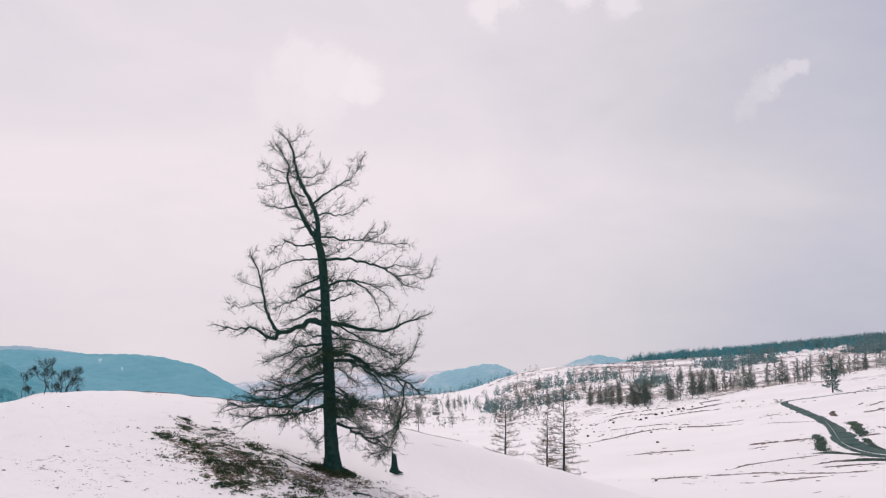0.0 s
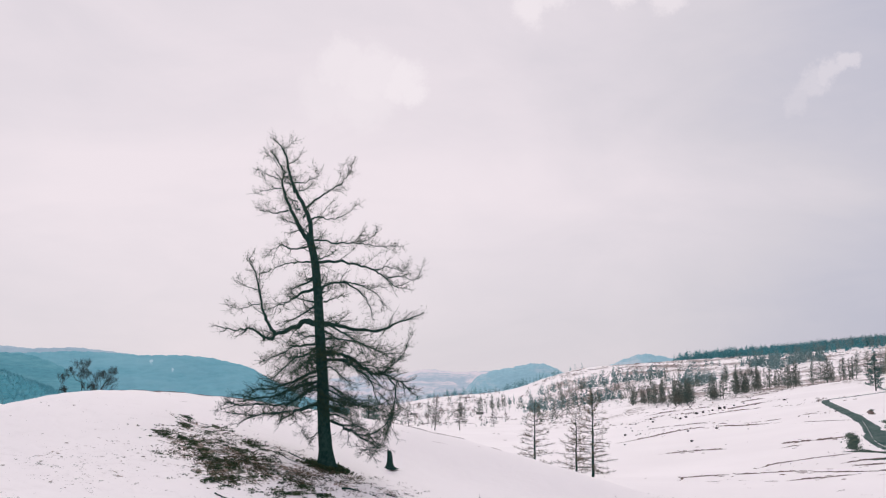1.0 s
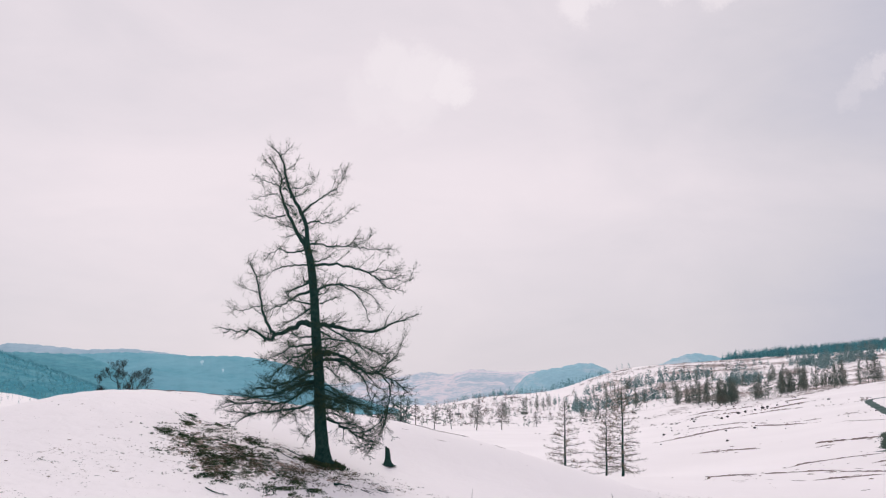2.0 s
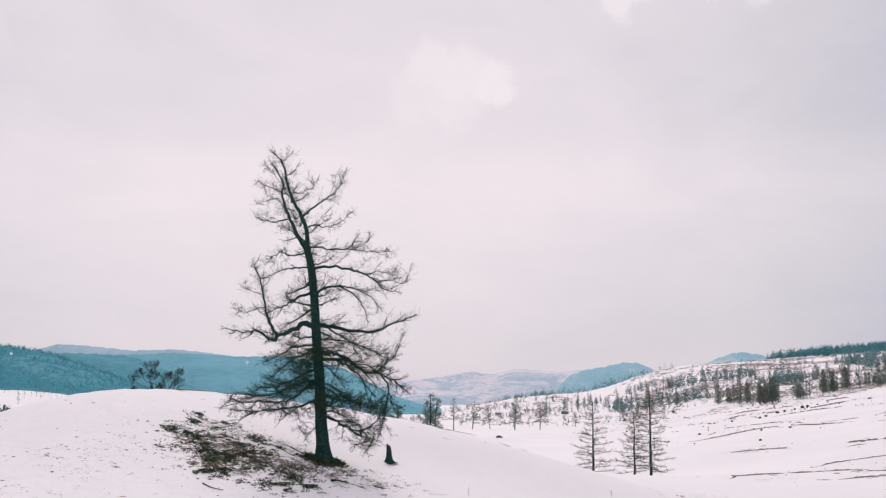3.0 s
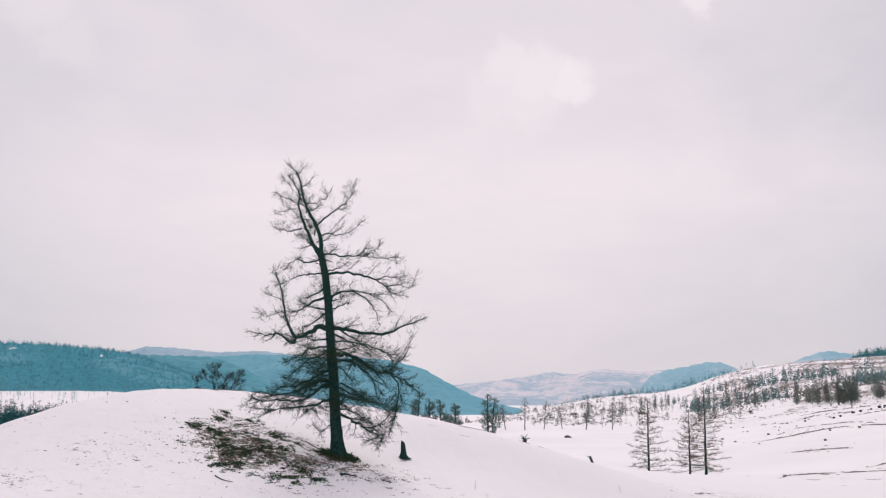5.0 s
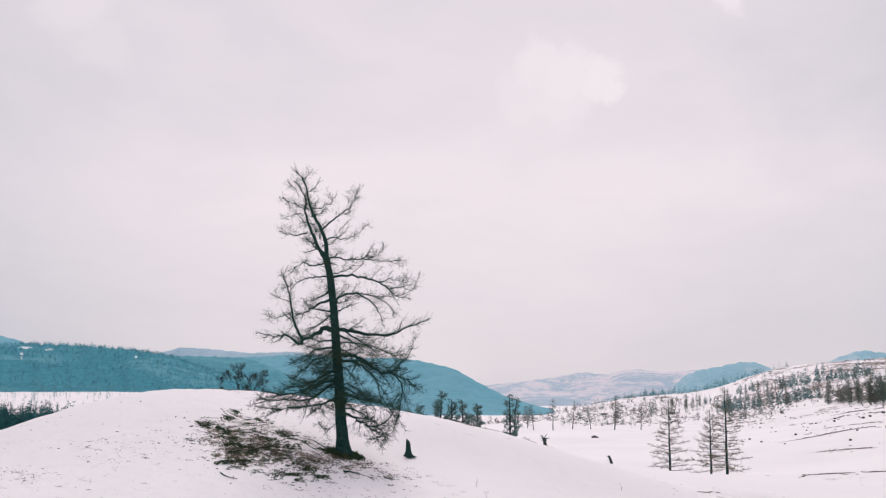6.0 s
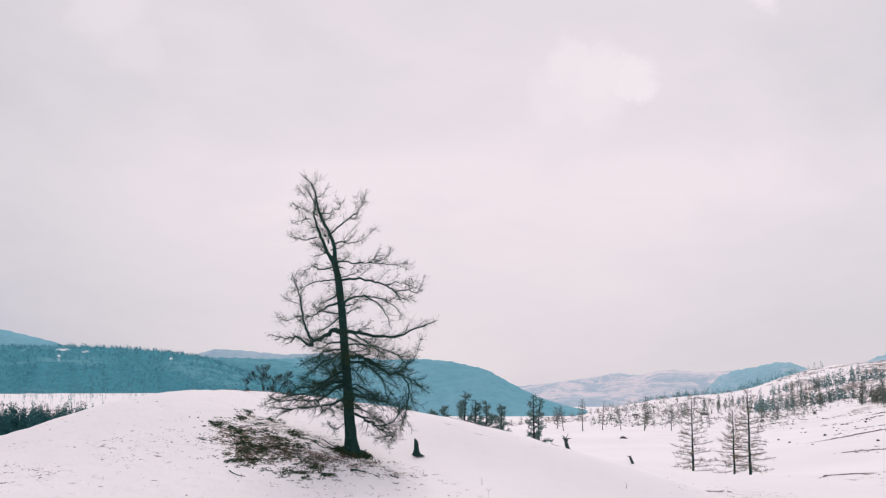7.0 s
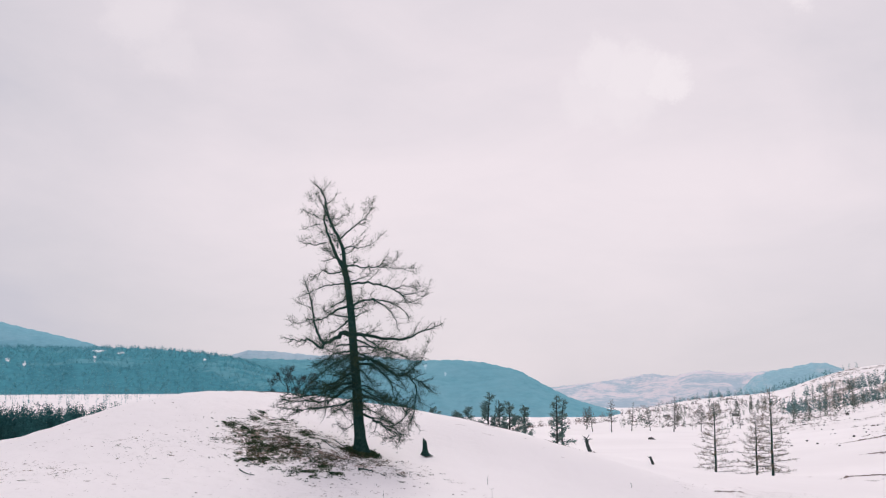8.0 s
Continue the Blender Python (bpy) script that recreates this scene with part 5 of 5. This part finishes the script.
def snag(x, y, h, r, lean, seed, label, arms=3):
    rng = random.Random(seed)
    s = Soup()
    line = [Vector((lean * i / 5 + rng.gauss(0, 0.02), rng.gauss(0, 0.02), h * i / 5)) for i in range(6)]
    s.tube(line, [r * (1.25 - 0.5 * i / 5) * rng.uniform(0.9, 1.1) for i in range(6)], 8)
    for _ in range(arms):
        sprout(s, line[rng.randrange(3, 6)], Vector((rng.gauss(0, 1), rng.gauss(0, 1), 0.6)), h * rng.uniform(0.25, 0.55), r * 0.4, rng, 0.25, 3, 0.1, 4)
    ob = s.make("snag", BARE)
    ob.location = at_land(x, y, -0.05)
    tagged(ob, label, "dead tree")


snag(-4.3, 97.0, 1.15, 0.17, -0.35, 1, "broken dead trunk with splayed stubs in snow", 9)
snag(2.0, 94.5, 0.75, 0.11, -0.22, 2, "short leaning dead post stump in the snow", 1)


def stick(x, y, length, turn, bow, seed, r=0.025):
    rng = random.Random(seed)
    s, pts = Soup(), []
    for i in range(8):
        f = i / 7 - 0.5
        px, py = x + f * length * math.cos(turn) - bow * (f * f) * math.sin(turn), y + f * length * math.sin(turn) + bow * (f * f) * math.cos(turn)
        pts.append(at_land(px, py, r * 0.6 + rng.uniform(0, 0.03)))
    s.tube(pts, [r * (1 - 0.6 * i / 7) for i in range(8)], 6)
    for _ in range(3):
        sprout(s, pts[rng.randrange(2, 7)], Vector((rng.gauss(0, 1), rng.gauss(0, 1), 0.25)), length * 0.25, r * 0.4, rng, 0.3, 3, 0.02, 4)
    tagged(s.make("fallen_branch", BARK), "fallen dark branch on the thin snow", "branch", "fallen branches")


for i, (x, y, l, turn, bow, r) in enumerate(((-5.5, 28.9, 0.8, -0.35, 0.5, 0.026), (-2.5, 33.3, 0.6, 0.35, -0.3, 0.04), (-1.7, 33.2, 0.45, -0.5, 0.1, 0.022), (-4.6, 35.9, 1.5, -0.6, 0.5, 0.024), (-5.2, 34.9, 0.9, -0.95, -0.3, 0.018), (-6.0, 30.2, 1.1, -0.4, 0.3, 0.016), (-1.2, 33.9, 0.4, 0.1, 0.1, 0.024), (-5.0, 35.4, 1.1, -0.75, 0.2, 0.018))):
    stick(x, y, l, turn, bow, 400 + i, r)


def build_grass():
    """Dry grass in the thin patches: many short bent blades."""
    rng = random.Random(17)
    s = Soup()
    placed = 0
    while placed < 1800:
        cx, cy, a, b, turn, k = BARE_SPOTS[rng.choice((0, 0, 0, 1, 1, 1, 2, 2, 2, 3, 4, 5, 6, 6, 7))]
        u, v = rng.gauss(0, 0.48) * a, rng.gauss(0, 0.48) * b
        x, y = cx + u * math.cos(turn) - v * math.sin(turn), cy + u * math.sin(turn) + v * math.cos(turn)
        placed += 1
        if noise.noise((x * 0.9, y * 0.9, 5.0)) + 0.5 * noise.noise((x * 2.7, y * 2.7, 1.0)) < 0.02:
            continue
        p = at_land(x, y, -0.01)
        for _ in range(rng.randrange(5, 10)):
            w = rng.uniform(0, 6.28)
            h, o = rng.uniform(0.015, 0.07), rng.uniform(0.02, 0.10)
            q = p + Vector((rng.gauss(0, 0.09), rng.gauss(0, 0.09), 0))
            d = Vector((math.cos(w), math.sin(w), 0))
            side = Vector((-d.y, d.x, 0)) * 0.005
            n = len(s.v)
            s.v += [q - side, q + side, q + d * o * 0.5 + Vector((0, 0, h)) + side * 0.7, q + d * o + Vector((0, 0, h * 0.9))]
            s.f.append((n, n + 1, n + 2, n + 3))
    tagged(s.make("dry_grass", GRASS), "dry brown and dark grass poking through thin snow", "grass", kind="stuff")


build_grass()


# patches of dark sedge under the larch: x, y, radius
SEDGE = (
    (-8.9, 33.9, 0.34), (-8.4, 34.0, 0.25), (-7.8, 34.0, 0.36), (-7.6, 33.1, 0.28), (-7.1, 32.5, 0.28), (-6.5, 32.0, 0.40), (-5.5, 32.0, 0.42), (-5.0, 32.3, 0.36), (-5.8, 31.1, 0.29), (-6.3, 30.4, 0.29),
    (-5.9, 30.2, 0.16), (-5.0, 30.0, 0.18), (-4.3, 30.6, 0.33), (-3.8, 30.9, 0.36), (-7.8, 35.7, 0.29), (-7.8, 37.0, 0.21), (-6.3, 36.0, 0.33), (-6.5, 34.6, 0.24), (-9.1, 37.0, 0.21), (-8.7, 35.8, 0.18),
    (-8.2, 32.1, 0.16), (-5.7, 35.7, 0.29), (-5.6, 34.2, 0.29), (-7.2, 34.9, 0.21), (-3.9, 32.3, 0.29), (-3.1, 31.8, 0.25), (-5.9, 33.7, 0.33), (-6.4, 32.7, 0.30), (-4.4, 35.8, 0.26), (-4.7, 32.4, 0.30),
)


def build_sedge():
    """Dark green tufts, crowded in patches with ragged rims."""
    rng = random.Random(29)
    s = Soup()
    for cx, cy, r in SEDGE:
        for _ in range(int(360 * r)):
            w, q = rng.uniform(0, 6.28), r * rng.random() ** 0.6 * rng.choice((0.8, 1.2, 1.7, 2.3))
            x, y = cx + q * math.cos(w) * 1.1, cy + q * math.sin(w) * 1.5
            if noise.noise((x * 2.2, y * 1.6, 8.0)) + 0.6 * noise.noise((x * 6.0, y * 5.0, 2.0)) < -0.05:
                continue
            p = at_land(x, y, -0.01)
            for _ in range(rng.randrange(5, 10)):
                a = rng.uniform(0, 6.28)
                d = Vector((math.cos(a), math.sin(a), 0))
                h, o = rng.uniform(0.015, 0.06), rng.uniform(0.02, 0.09)
                g = p + Vector((rng.gauss(0, 0.04), rng.gauss(0, 0.04), 0))
                side = Vector((-d.y, d.x, 0)) * 0.009
                n = len(s.v)
                s.v += [g - side, g + side, g + d * o * 0.5 + Vector((0, 0, h)) + side * 0.7, g + d * o + Vector((0, 0, h * 0.8))]
                s.f.append((n, n + 1, n + 2, n + 3))
    tagged(s.make("sedge_tufts", TUFT), "dark green sedge tufts in thin snow", "grass", kind="stuff")


build_sedge()


def build_root_mat():
    """The dark mat of litter and grass heaped round the foot of the larch."""
    rng = random.Random(19)
    s = Soup()
    for _ in range(600):
        w, q = rng.uniform(0, 6.28), 0.28 + abs(rng.gauss(0, 0.15))
        x, y = -3.60 + q * math.cos(w) * 1.15, 35.72 + q * math.sin(w) * 1.0
        if x < -4.5 and rng.random() < 0.5:
            continue
        p = at_land(x, y, -0.01)
        for _ in range(6):
            a = rng.uniform(0, 6.28)
            d = Vector((math.cos(a), math.sin(a), 0))
            h, o = rng.uniform(0.04, 0.16) * max(0.35, 1.2 - 0.6 * q), rng.uniform(0.02, 0.12)
            r = p + Vector((rng.gauss(0, 0.06), rng.gauss(0, 0.06), 0))
            side = Vector((-d.y, d.x, 0)) * 0.008
            n = len(s.v)
            s.v += [r - side, r + side, r + d * o * 0.5 + Vector((0, 0, h)) + side * 0.6, r + d * o + Vector((0, 0, h * 0.85))]
            s.f.append((n, n + 1, n + 2, n + 3))
    tagged(s.make("root_litter", TUFT), "dark litter and grass heaped round the tree foot", "litter", kind="stuff")


build_root_mat()


def build_clods():
    """Dark clods, dung and hoof marks strewn over the snow."""
    rng = random.Random(23)
    s = Soup()
    for n in range(240):
        if n < 130:
            x, y = rng.gauss(-5.6, 2.0), rng.gauss(33.2, 1.9)
        elif n < 190:
            x, y = rng.uniform(-19, -3), rng.uniform(20, 36)
        else:
            x, y = rng.gauss(-1.2, 1.6), rng.gauss(31.5, 2.0)
        q = rng.uniform(0.008, 0.022)
        s.lump(tuple(at_land(x, y, q * 0.3)), q * rng.uniform(1.5, 4.0), q * rng.uniform(0.8, 1.5), q * 0.7, rng)
    tagged(s.make("clods", SCRUB), "dark clods and dung strewn over the snow", "clods", kind="stuff")


build_clods()


def snow_marks():
    """Old hoof marks and windblown litter: low brownish streaks lying on the knoll's snow."""
    g = np.random.default_rng(53)
    x, y = g.uniform(-17, 5, 2600), g.uniform(20, 37, 2600)
    patch = np.array([noise.noise((a * 0.35, b * 0.5, 4.0)) + 0.6 * noise.noise((a * 1.3, b * 1.6, 8.0)) for a, b in zip(x, y)])
    keep = patch > 0.5
    x, y = x[keep], y[keep]
    ob = lenses("snow_litter", PALE_LITTER, x, y, g.normal(0.1, 0.5, len(x)), g.uniform(0.04, 0.22, len(x)), g.uniform(0.004, 0.016, len(x)))
    tagged(ob, "faint brownish litter and old tracks on the snow", "litter", kind="stuff")


snow_marks()


def weed(x, y, h, seed):
    rng = random.Random(seed)
    s = Soup()
    top = sprout(s, Vector((0, 0, 0)), Vector((0.05, 0, 1)), h, 0.007, rng, 0.06, 5, 0.2, 4)
    for _ in range(4):
        sprout(s, top[rng.randrange(2, 6)], Vector((rng.gauss(0, 1), rng.gauss(0, 1), 0.8)), h * 0.25, 0.004, rng, 0.2, 2, 0.1)
    ob = s.make("dry_stalk", TWIG)
    ob.location = at_land(x, y, -0.02)
    tagged(ob, "thin dry weed stalk sticking out of snow", "plant", "dry stalks")


for i, (x, y, h) in enumerate(((2.6, 33.4, 0.55), (1.6, 36.5, 0.3), (-0.6, 30.2, 0.25), (4.4, 30.5, 0.3), (6.9, 41.0, 0.3))):
    weed(x, y, h, 500 + i)
